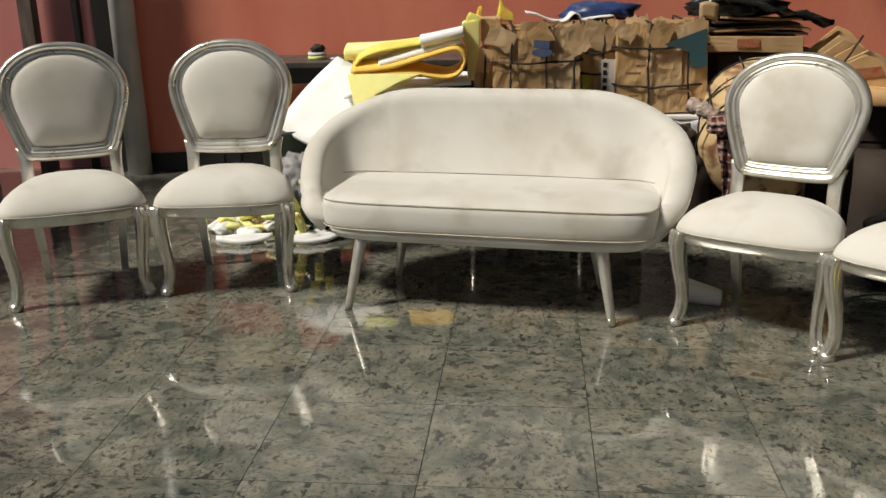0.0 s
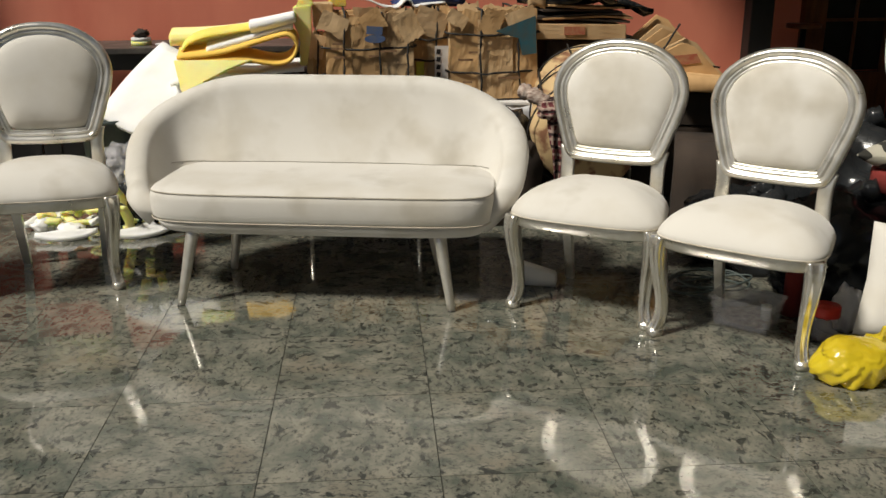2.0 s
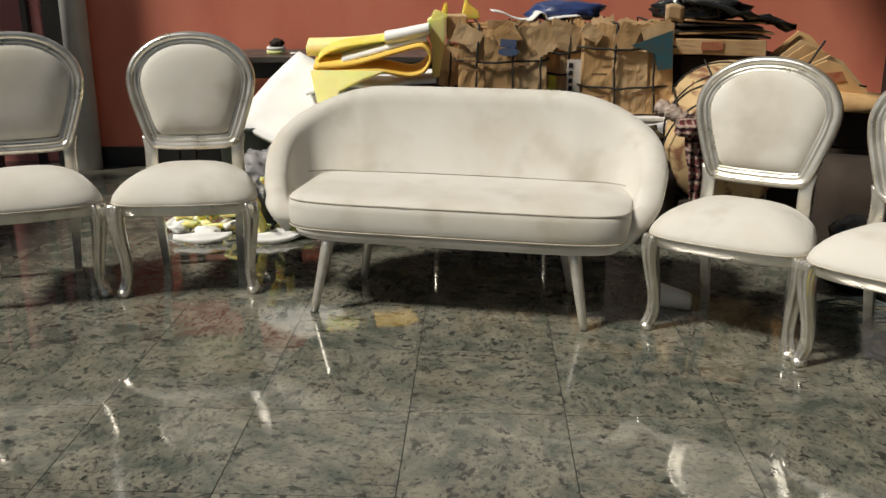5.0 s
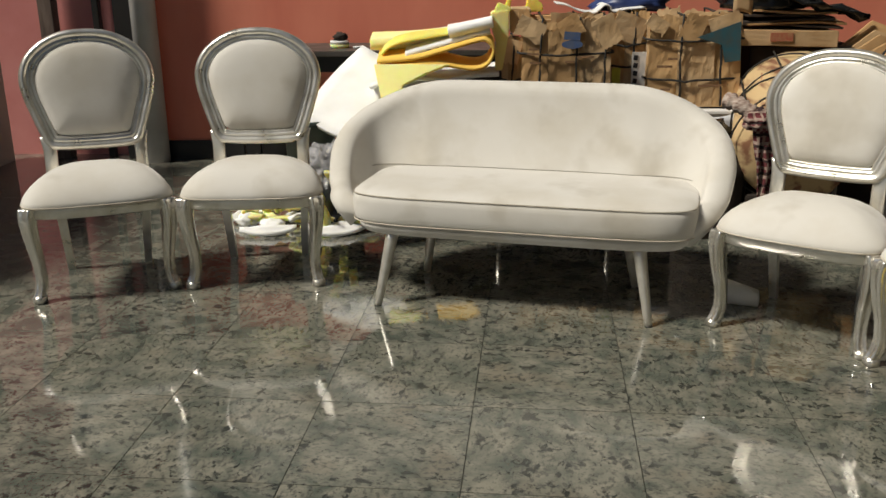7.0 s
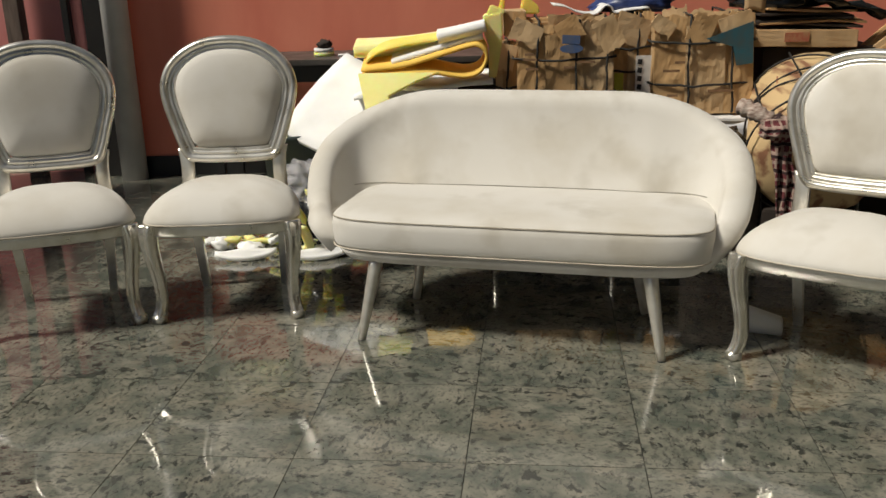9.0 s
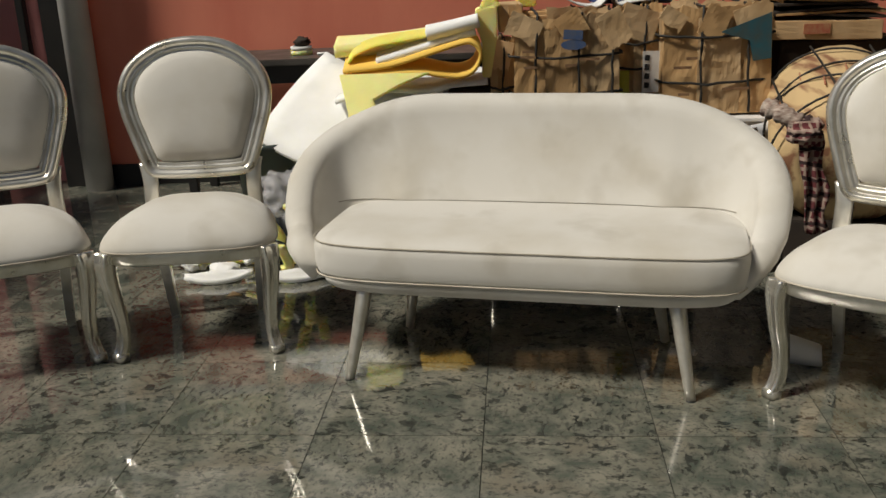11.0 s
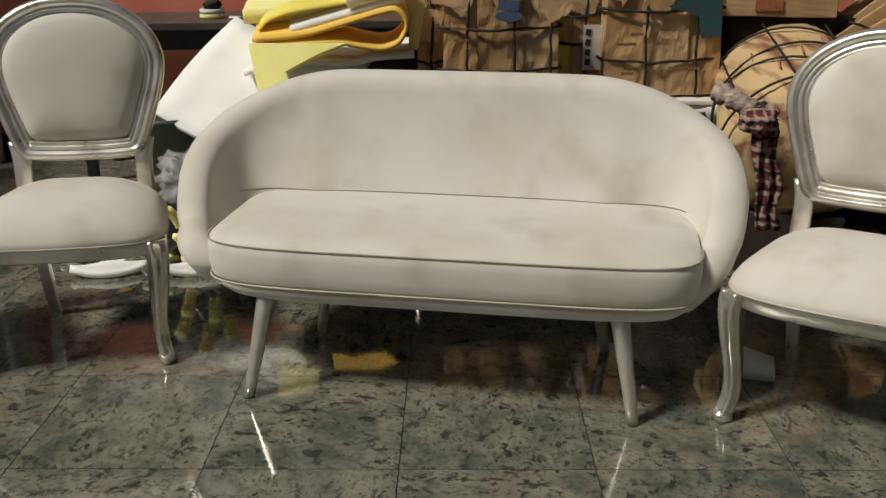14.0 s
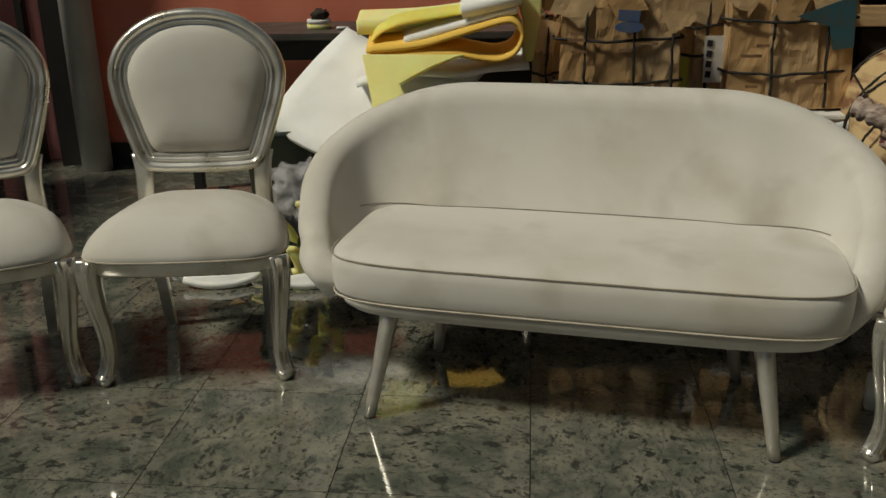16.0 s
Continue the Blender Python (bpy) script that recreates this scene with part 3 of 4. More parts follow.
for x, y, turn, wide, high in ((-1.617, 3.645, 20.2, 1.0, 1.01), (1.102, 3.18, -33.2, 0.98, 0.955), (1.538, 2.793, -42.4, 0.975, 0.955)):
    copy_thing(chair, pose(x, y, 0, 0, 0, turn) @ Matrix.Diagonal((wide, 1.0, high, 1)))

# ---- wall side: pipe, table, doors ----
pipe = empty("drain_pipe", pose(-2.30, WALL_Y - 0.10, 0), "grey plastic drain pipe standing against the wall", "pipe")
part("tube", tube([(0, 0, 0.0), (0, 0, 4.0)], 0.085, 24), PIPE_GREY, pipe)
part("collar", tube([(0, 0, 2.1), (0, 0, 2.22)], 0.094, 24), PIPE_GREY, pipe)

table = empty("wall_table", pose(-0.72, 6.12, 0), "dark worn work table against the red wall", "table")
part("tabletop", block(1.9, 0.56, 0.035, pose(0, 0, 0.79), 0.005), DARK_TOP, table, "", False)
part("apron", block(1.78, 0.46, 0.10, pose(0, 0.0, 0.722), 0.004), BLACK_POST, table, "", False)
for x in (-0.86, 0.86):
    for y in (-0.22, 0.22):
        part("leg", block(0.05, 0.05, 0.775, pose(x, y, 0.3875), 0.004), BLACK_POST, table, "", False)
part("stretcher", block(1.67, 0.04, 0.05, pose(0, 0.22, 0.2), 0.004), BLACK_POST, table, "", False)


def ring_of(r0, r1, h, m):
    """A short tube with a thick wall."""
    loops = []
    for r, z in ((r0, 0), (r1, 0), (r1, h), (r0, h), (r0, 0)):
        loops.append([m @ Vector((r * math.cos(a), r * math.sin(a), z)) for a in [2 * math.pi * k / 28 for k in range(28)]])
    bm = skin(loops, True, False)
    bmesh.ops.remove_doubles(bm, verts=bm.verts, dist=1e-6)
    return bm


tape = empty("tape_roll", pose(-0.93, 6.06, 0.8085), "yellow and white tape roll holding brown scraps", "tape roll")
part("tape", ring_of(0.04, 0.062, 0.024, pose(0, 0, 0)), FOAM_LEMON, tape)
part("core", ring_of(0.036, 0.0605, 0.02, pose(0, 0, 0.026)), PAPER, tape)
tagged(part("cloth_scrap", lump(0.04, 0.035, 0.028, pose(-0.925, 6.06, 0.875), 4, 0.6, 4), CARD_DARK_SHADED), "small crumpled dark brown scrap on a tape roll", "scrap")
tagged(part("chalk_piece", block(0.07, 0.02, 0.014, pose(-0.80, 6.0, 0.816, 0, 0, 14), 0.003), PAPER), "small white chalk piece on the dark table", "chalk")


def glazed_leaf(door, x0, w, z0, z1, y):
    """One leaf: stiles and rails, glazing bars and panes."""
    leaf = part("door_leaf", block(0.09, 0.05, z1 - z0, pose(x0 + 0.045, y, (z0 + z1) / 2), 0.005), BROWN_WOOD, door, "", False)
    part("stile", block(0.09, 0.05, z1 - z0, pose(x0 + w - 0.045, y, (z0 + z1) / 2), 0.005), BROWN_WOOD, leaf, "", False)
    for z, h in ((z0 + 0.2, 0.4), (z1 - 0.06, 0.12)):
        part("rail", block(w - 0.18, 0.045, h, pose(x0 + w / 2, y, z), 0.004), BROWN_WOOD, leaf, "", False)
    part("glazing_bar", block(0.025, 0.03, z1 - z0 - 0.52, pose(x0 + w / 2, y, (z0 + 0.4 + z1 - 0.12) / 2), 0.003), BROWN_WOOD, leaf, "", False)
    n, lo, hi = 4, z0 + 0.4, z1 - 0.12
    for k in range(n):
        za, zb = lo + (hi - lo) * k / n, lo + (hi - lo) * (k + 1) / n
        if k:
            part("glazing_bar", block(w - 0.18, 0.028, 0.025, pose(x0 + w / 2, y, za), 0.003), BROWN_WOOD, leaf, "", False)
        for sx in (-1, 1):
            part("pane", block((w - 0.18) / 2 - 0.013, 0.006, zb - za - 0.026, pose(x0 + w / 2 + sx * (w - 0.18) / 4, y + 0.004, (za + zb) / 2)), BLACK_GLASS, leaf, "", False)


door = empty("door_1", pose(0, 0, 0), "brown varnished double door with dark glass panes", "door", "", "structure")
DY = WALL_Y + 0.62
for x in (4.06, 5.62):
    part("door_frame", block(0.1, 0.08, 2.2, pose(x, DY - 0.005, 1.1), 0.006), BROWN_WOOD, door, "", False)
part("door_frame", block(1.66, 0.08, 0.1, pose(4.84, DY - 0.005, 2.25), 0.006), BROWN_WOOD, door, "", False)
glazed_leaf(door, 4.12, 0.70, 0.02, 2.19, DY)
glazed_leaf(door, 4.86, 0.70, 0.02, 2.19, DY)

stand = empty("pedestal_stand", pose(3.86, 6.75, 0), "small dark pedestal stand before the red wall", "stand")
part("top", tube([(0, 0, 0.80), (0, 0, 0.83)], 0.13, 20), BROWN_WOOD, stand)
part("stem", tube([(0, 0, 0.02), (0, 0, 0.45), (0, 0, 0.80)], 0.022, 12), BLACK_POST, stand)
part("foot", tube([(0, 0, 0.0), (0, 0, 0.025)], 0.12, 20), BLACK_POST, stand)


# ---- stacked cardboard behind the sofa ----
def cord(points, parent, r=0.006):
    path = []
    for a, b in zip(points, points[1:]):
        for k in range(6):
            p = Vector(a).lerp(Vector(b), k / 6)
            path.append(p + 0.006 * Vector(noise.noise_vector(p * 9 + Vector((len(path), 0, 0)))))
    path.append(Vector(points[-1]))
    return part("cord", tube(path, r, 6), CORD, parent)


def crumpled_panel(w, h, m, seed, amp=0.014, ragged=0.03, cols=16, rows=14, thick=0.006):
    """A creased sheet of card standing on its lower edge, with a torn upper edge."""
    o = Vector((seed * 2.3, seed * 5.1, seed * 0.7))
    grid = []
    for i in range(cols + 1):
        u = i / cols - 0.5
        tall = h + ragged * noise.noise(Vector((u * 9, seed, 1.5))) + 0.5 * ragged * noise.noise(Vector((u * 26, seed, 4.5)))
        col = []
        for j in range(rows + 1):
            v = j / rows
            q = Vector((u * w * 7, v * h * 7, 0)) + o
            d = amp * (1 - 2 * abs(noise.noise(q))) + 0.5 * amp * (1 - 2 * abs(noise.noise(q * 2.6)))
            col.append(m @ Vector((u * w + 0.3 * amp * noise.noise(q * 1.7), -d, v * tall)))
        grid.append(col)
    return sheet(grid, thick)


def bundle(name, m, w, d, h, label, seed, mat=None, flaps=3, sheets=7, cords=(0.3, 0.7), bands=(0.28, 0.66)):
    """Flattened boxes stood on edge and tied round with cord. Origin: the middle of the front's foot."""
    rnd = random.Random(seed)
    b = empty(name, m, label, "cardboard bundle", "tied cardboard bundles")
    for k in range(sheets):
        y = d * (k + 0.5) / sheets
        ww, hh = w * rnd.uniform(0.9, 1.0), h * rnd.uniform(0.88, 0.99) * (1.0 if k else 0.93)
        x = rnd.uniform(-1, 1) * (w - ww) / 2
        bm = block(ww, d / sheets * 0.86, hh, pose(x, y, hh / 2, rnd.uniform(-0.6, 0.6), 0, rnd.uniform(-1, 1)), 0.003, cuts=3, wobble=0.012, seed=seed + k)
        part("cardboard_sheet", bm, mat or (CARD, CARD_PALE, CARD)[k % 3], b, "", False)
    for k, (u, f, g) in enumerate(((-0.22, 0.56, 0.97), (0.25, 0.52, 0.99), (0.02, 0.40, 0.86))):
        m2 = pose(u * w, -0.012 - 0.005 * k, 0.004, -1, rnd.uniform(-2, 2), rnd.uniform(-2, 2))
        part("cardboard_panel", crumpled_panel(f * w, g * h, m2, seed + 5 * k, 0.009), (CARD, CARD_PALE, CARD)[(k + seed) % 3], b, "", False)
    for k in range(flaps):
        u = (k + rnd.uniform(0.25, 0.75)) / flaps
        fw, fh = w / flaps * rnd.uniform(0.65, 1.1), h * rnd.uniform(0.14, 0.30)
        m2 = pose(-w / 2 + u * w, -0.026 - 0.006 * k, h * rnd.uniform(0.96, 1.0), 0, 180 + rnd.choice((-1, 1)) * rnd.uniform(10, 34), 0) @ pose(0, 0, 0, rnd.uniform(0, 3), 0, 0)
        part("folded_flap", crumpled_panel(fw, fh, m2, seed + 40 + k, 0.004, 0.012, 8, 7), (CARD_PALE, CARD)[k % 2], b, "", False)
    for k in range(3):
        m2 = pose(rnd.uniform(-0.35, 0.35) * w, rnd.uniform(0.2, 0.7) * d, h * 0.9, rnd.uniform(-20, 5), rnd.uniform(-9, 9), rnd.uniform(-15, 15))
        part("torn_edge", crumpled_panel(w * rnd.uniform(0.25, 0.5), h * rnd.uniform(0.1, 0.14), m2, seed + 60 + k, 0.006, 0.02, 9, 5), CARD_PALE, b, "", False)
    for u in cords:
        x = -w / 2 + u * w
        cord([(x, d + 0.01, 0.02), (x, d, h + 0.004), (x + 0.01, -0.02, h * 0.99), (x - 0.005, -0.047, h * 0.6), (x + 0.012, -0.04, 0.01)], b)
    for u in bands:
        z = h * u
        cord([(-w / 2 - 0.008, d, z), (-w / 2 - 0.012, -0.02, z + 0.008), (-w * 0.1, -0.05, z - 0.004), (w / 2 + 0.01, -0.02, z + 0.012), (w / 2 + 0.01, d, z)], b)
    return b


bench = empty("low_table", pose(0.98, 5.22, 0), "low dark table with thin metal legs under cardboard bundles", "table")
part("tabletop", block(1.95, 0.8, 0.03, pose(0, 0, 0.485), 0.004), DARK_TOP, bench, "", False)
for x in (-0.9, -0.3, 0.3, 0.9):
    for y in (-0.34, 0.34):
        part("leg", tube([(x, y, 0.47), (x, y, 0)], 0.012, 10), METAL, bench)

# added filler boxes, near-black, standing for the shade under the low table
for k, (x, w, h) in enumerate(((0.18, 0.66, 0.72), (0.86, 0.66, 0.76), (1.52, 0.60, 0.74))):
    tagged(part("cardboard_box", block(w, 0.34, h, pose(x, 5.78, h / 2, 0, 0, 2 - 2 * k), 0.006, cuts=2, wobble=0.008, seed=120 + k), CARD_DARK_SHADED, None, "", False), "near-black filler box for the shade behind the low table", "box", "dark boxes behind the low table")

a = bundle("cardboard_bundle", pose(0.43, 4.97, 0.502, 0, 0, -2), 0.48, 0.42, 0.56, "brown cardboard bundle tied with black cord, blue oval print", 3, flaps=3, cords=(0.22, 0.62, 0.93), bands=(0.36, 0.66))
bm = slab([(0.055 * math.cos(t), 0.022 * math.sin(t)) for t in [2 * math.pi * k / 24 for k in range(24)]], 0.004, pose(0.03, -0.062, 0.425))
part("blue_oval_print", bm, PRINT_BLUE, a, "blue oval print", False)
part("blue_print_bar", block(0.085, 0.004, 0.042, pose(0.028, -0.063, 0.468, 0, 4, 0), 0.001), PRINT_BLUE, a, "faded blue print", False)
for x, z, w in ((-0.17, 0.40, 0.05), (-0.17, 0.375, 0.07), (0.10, 0.36, 0.09), (-0.16, 0.33, 0.06), (0.02, 0.335, 0.05)):
    part("print_bar", block(w, 0.003, 0.011, pose(x, -0.053, z)), PRINT_BROWN, a, "", False)

b = bundle("cardboard_bundle", pose(0.79, 5.15, 0.502, 0, 0, 2), 0.20, 0.3, 0.57, "olive and white cardboard bundle tied with cord", 11, mat=PRINT_GREEN, flaps=1, sheets=5, cords=(0.6,), bands=(0.5, 0.7))
part("label", block(0.085, 0.004, 0.19, pose(0.05, -0.052, 0.27), 0.001), PAPER, b, "white paper label with dark marks", False)
for k in range(4):
    part("label_mark", block(0.022, 0.003, 0.026, pose(0.028, -0.0555, 0.335 - 0.042 * k, 0, 8, 0)), INK, b, "", False)
part("lime_strip", block(0.045, 0.004, 0.16, pose(-0.075, -0.05, 0.2)), LIME, b, "", False)

c = bundle("cardboard_bundle", pose(1.11, 5.0, 0.585, 0, 0, -1), 0.48, 0.45, 0.485, "large brown cardboard bundle with teal print, tied with cord", 23, flaps=3, cords=(0.34, 0.78), bands=(0.30, 0.72))
part("teal_print", slab([(-0.13, 0.02), (0.09, 0.10), (0.10, -0.10), (0.02, -0.11), (0.0, -0.02)], 0.003, pose(0.13, -0.052, 0.35)), PRINT_TEAL, c, "teal printed patch", False)
for x, z, w in ((-0.16, 0.22, 0.08), (-0.12, 0.26, 0.05), (0.08, 0.12, 0.12), (-0.15, 0.1, 0.05)):
    part("print_bar", block(w, 0.003, 0.012, pose(x, -0.054, z)), PRINT_BROWN, c, "", False)

papers = empty("paper_stack", pose(1.13, 5.15, 0.5015), "stack of white papers under a cardboard bundle", "papers")
for k in range(4):
    part("paper_sheet", block(0.5, 0.42, 0.018, pose(0.012 * k, -0.015 * k, 0.010 + 0.0195 * k, 0, 0, 4 - 3 * k), 0.003), PAPER, papers, "", False)
tagged(part("hanging_cloth", sheet([[(1.05 + 0.34 * i / 8, 4.78 + 0.01 * math.sin(i * 2.1), 0.575 - 0.16 * j / 5 + 0.012 * math.sin(i * 1.3)) for j in range(6)] for i in range(9)], 0.006), CLOTH_WHITE), "pale grey cloth hanging over the table edge", "cloth")

small = bundle("cardboard_bundle", pose(0.155, 5.10, 0.502), 0.11, 0.3, 0.44, "narrow dark cardboard bundle beside yellow foam", 31, mat=CARD_DARK_SHADED, flaps=1, sheets=4, cords=(0.5,), bands=(0.5,))

nook = empty("small_box", pose(0.195, 5.22, 0.972), "small pale brown box on a narrow bundle", "box")
part("body", block(0.115, 0.22, 0.125, pose(0, 0, 0.064), 0.004, cuts=3, wobble=0.006, seed=9), CARD_PALE, nook, "", False)
part("box_flap", crumpled_panel(0.06, 0.05, pose(0.02, -0.112, 0.07), 71, 0.005, 0.02, 6, 5), CARD, nook, "", False)

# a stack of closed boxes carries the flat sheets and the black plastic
stack = empty("box_stack", pose(1.72, 5.42, 0), "stack of cardboard boxes coloured near-black for shade", "boxes")
# box colour holds the shade under the pile
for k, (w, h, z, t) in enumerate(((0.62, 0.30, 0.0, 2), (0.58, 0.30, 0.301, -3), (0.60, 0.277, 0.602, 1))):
    part("cardboard_box", block(w, 0.5, h, pose(0.01 * k, 0, z + h / 2, 0, 0, t), 0.006, cuts=2, wobble=0.01, seed=k), CARD_DARK_SHADED, stack, "", False)
flat = empty("flat_box", pose(1.64, 5.34, 0.886, 0, 0, -2), "flat brown box with red print on a stack", "box")
part("body", block(0.54, 0.4, 0.085, pose(0, 0, 0.0425, 0, 1, 0), 0.004, cuts=2, wobble=0.008, seed=5), CARD_PALE, flat, "", False)
part("red_print", block(0.12, 0.004, 0.045, pose(-0.03, -0.204, 0.05)), PRINT_RED, flat, "", False)
folded = empty("folded_sheets", pose(1.66, 5.36, 0.98), "pile of folded dark cardboard sheets", "sheets")
for k in range(5):
    part("cardboard_sheet", block(0.56 - 0.03 * k, 0.38, 0.012, pose(0.03 * math.sin(k * 2), 0, 0.012 + 0.0165 * k, 2 * math.sin(k), 3 * math.cos(k * 1.7), 5 * math.sin(k * 3)), 0.002, cuts=2, wobble=0.012, seed=k + 40), (CARD_DARK_SHADED, CARD, CARD_DARK_SHADED)[k % 3], folded, "", False)
rows = []
for i in range(13):
    u = i / 12
    wide = 0.20 * (1 - u) ** 0.8 + 0.008
    rows.append([(1.42 + 0.66 * u, 5.20 + wide * (j / 6 - 0.5), 1.085 + 0.10 * (1 - u) - 0.05 * u + 0.05 * noise.noise(Vector((i * 0.5, j * 0.7, 2)))) for j in range(7)])
tagged(part("black_plastic", sheet(rows, 0.012), BLACK_PLASTIC), "crumpled black plastic sheet on the cardboard pile", "plastic sheet")
tagged(part("black_plastic", lump(0.26, 0.16, 0.07, pose(1.58, 5.35, 1.12), 6, 0.5, 3), BLACK_PLASTIC), "crumpled black plastic sheet on the cardboard pile", "plastic sheet")
tagged(part("paper_scrap", sheet([[(1.30 + 0.10 * i / 4, 5.02, 1.07 + 0.09 * j / 4 + 0.01 * math.sin(i)) for j in range(5)] for i in range(5)], 0.004), CARD_PALE), "torn pale paper leaning on cardboard", "paper")


# the big rolled bundle
def rolled_bundle():
    p0, p1 = Vector((1.47, 4.32, 0.46)), Vector((1.66, 5.02, 0.62))
    axis = (p1 - p0).normalized()
    side = axis.cross(Vector((0, 0, 1))).normalized()
    up = side.cross(axis)
    rings = []
    for k in range(19):
        u = k / 18
        r = 0.285 * min(1, 0.66 + 0.9 * math.sqrt(max(0, u)) ) * (1 if u < 0.92 else 0.93)
        if k == 0:
            r *= 0.72
        c = p0 + (p1 - p0) * u
        rings.append([c + (side * math.cos(t) * 1.05 + up * math.sin(t)) * r * (1 + 0.06 * noise.noise(Vector((math.cos(t) * 2, math.sin(t) * 2, u * 3))) - 0.035 * abs(noise.noise(Vector((math.cos(t + 0.5 * u) * 7, math.sin(t + 0.5 * u) * 7, u * 1.2))))) for t in [2 * math.pi * j / 96 for j in range(96)]])
    return skin(rings), p0, p1, side, up


bm, p0, p1, side, up = rolled_bundle()
roll = empty("rolled_cardboard", pose(0, 0, 0), "large rolled brown cardboard bundle bound with black cord", "cardboard roll")
part("roll_body", bm, ROLL_CARD, roll)
for u, tilt in ((0.16, 0.25), (0.38, -0.3), (0.60, 0.2), (0.82, -0.15)):
    c = p0 + (p1 - p0) * u
    ax = (p1 - p0).normalized()
    r = 0.296 * min(1, 0.66 + 0.9 * math.sqrt(u))
    part("cord", tube([c + (side * math.cos(t) * 1.05 + up * math.sin(t)) * r + ax * tilt * r * math.cos(t) for t in [2 * math.pi * j / 40 for j in range(40)]], 0.005, 6, True), CORD, roll)
for a0 in (0.9, 1.7, 2.4):
    part("cord", tube([p0 + (p1 - p0) * u + (side * math.cos(a0 + 0.3 * u) * 1.05 + up * math.sin(a0 + 0.3 * u)) * 0.298 * min(1, 0.66 + 0.9 * math.sqrt(u)) for u in [k / 20 for k in range(1, 20)]], 0.005, 6), CORD, roll)
for a0, u0 in ((1.9, 0.3), (1.6, 0.45), (2.2, 0.5), (1.3, 0.6)):
    part("print_bar", tube([p0 + (p1 - p0) * u + (side * math.cos(a0) * 1.05 + up * math.sin(a0)) * 0.293 * min(1, 0.66 + 0.9 * math.sqrt(u)) for u in (u0, u0 + 0.06, u0 + 0.12)], 0.004, 6), PRINT_RED, roll)
under = empty("support_box", pose(1.57, 4.72, 0, 0, 0, 74), "cardboard box under the rolled bundle, coloured dark for shade", "box")
# shade below the roll is put into this box's colour
part("body", block(0.70, 0.40, 0.235, pose(0, 0, 0.1175), 0.006, cuts=2, wobble=0.006), CARD_DARK_SHADED, under, "", False)

# tent of folded cardboard beside it
tent = empty("folded_cardboard", pose(2.10, 5.0, 0, 0, 0, -8), "folded cardboard heap with red print, tied with cord", "cardboard heap")
for k in range(7):
    pk, dx = 0.88 + 0.022 * k, 0.02 * (6 - k)
    tri = [(-0.40 + 0.3 * dx, 0.62), (-0.34 + 0.2 * dx, 0.69 + 0.004 * k), (-0.04 + dx, pk), (0.03 + dx, pk - 0.025), (0.26 + 0.4 * dx, 0.70 + 0.008 * k), (0.35, 0.60)]
    part("cardboard_sheet", slab(tri, 0.02, pose(0.012 * math.sin(k * 2), 0.035 * k, 0, 2 - k, 2 * math.sin(k * 1.3), 2 * math.sin(k)), 0.003), (CARD, CARD_PALE, CARD)[k % 3], tent, "", False)
part("red_print", slab([(-0.10, 0.74), (0.16, 0.77), (0.13, 0.82), (-0.06, 0.80)], 0.003, pose(0.03, -0.014, 0, 2, 0, 0)), PRINT_RED, tent, "", False)
cord([(-0.2, -0.025, 0.62), (-0.05, -0.026, 0.80), (0.06, -0.022, 0.98)], tent)
cord([(-0.38, -0.024, 0.72), (0.0, -0.026, 0.78), (0.30, -0.024, 0.74)], tent)
cord([(-0.2, -0.024, 0.88), (0.1, -0.026, 0.78), (0.24, -0.024, 0.64)], tent)
# lower boxes are coloured as dark as the shade under the heap
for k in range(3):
    part("cardboard_box", block(0.72 - 0.04 * k, 0.45, 0.204, pose(0.01 * k, 0.18, 0.104 + 0.205 * k, 0, 0, 3 - 2 * k), 0.006, cuts=2, wobble=0.008, seed=60 + k), CARD_DARK_SHADED, tent, "", False)
tagged(part("folded_card", slab([(-0.26, 0), (0.26, 0), (0.28, 0.07), (-0.2, 0.09)], 0.3, pose(2.36, 4.92, 0.62, 0, 3, -6), 0.004), CARD), "folded brown cardboard piece on boxes", "cardboard")

# cloth between the sofa and the roll
cloth = empty("cloth_roll", pose(1.175, 4.24, 0.68), "pale pink cloth roll with maroon checked end", "cloth")
part("roll_body", tube(smooth_path([(-0.06, 0.06, 0.05), (-0.03, 0.03, 0.04), (0.01, 0.0, 0.02), (0.05, -0.01, -0.01)], 14), lambda u: 0.036 + 0.006 * math.sin(u * 31) + 0.004 * math.sin(u * 67), 14), CLOTH_PINK, cloth)
part("maroon_end", lump(0.06, 0.05, 0.06, pose(0.07, -0.025, -0.035), 3, 0.35, 3, 4), PLAID, cloth, "maroon checked cloth end")
part("hanging_tail", sheet([[(0.045 + (0.085 + 0.012 * math.sin(j * 0.9)) * i / 9 + 0.004 * j, -0.03 + 0.016 * math.sin(i * 1.5 + j * 0.5), -0.03 - 0.027 * j) for j in range(16)] for i in range(10)], 0.008), PLAID, cloth, "maroon and cream checked cloth hanging down")
# colour darkened for the shade between sofa and pile
tagged(part("cardboard_box", block(0.30, 0.3, 0.44, pose(1.14, 4.62, 0.22, 0, 0, -6), 0.006, cuts=2, wobble=0.008, seed=77), CARD_DARK_SHADED), "cardboard box behind the sofa, coloured dark for shade", "box")
tagged(part("black_bag", lump(0.12, 0.11, 0.09, pose(1.10, 4.60, 0.505), 8, 0.4, 3), BLACK_PLASTIC), "small black plastic bag on a box", "bag")

tagged(part("blue_plastic", lump(0.21, 0.15, 0.06, pose(0.82, 5.42, 1.105), 12, 0.35, 2.4), BLUE_PLASTIC), "crumpled blue plastic sheet on the bundles", "plastic sheet")
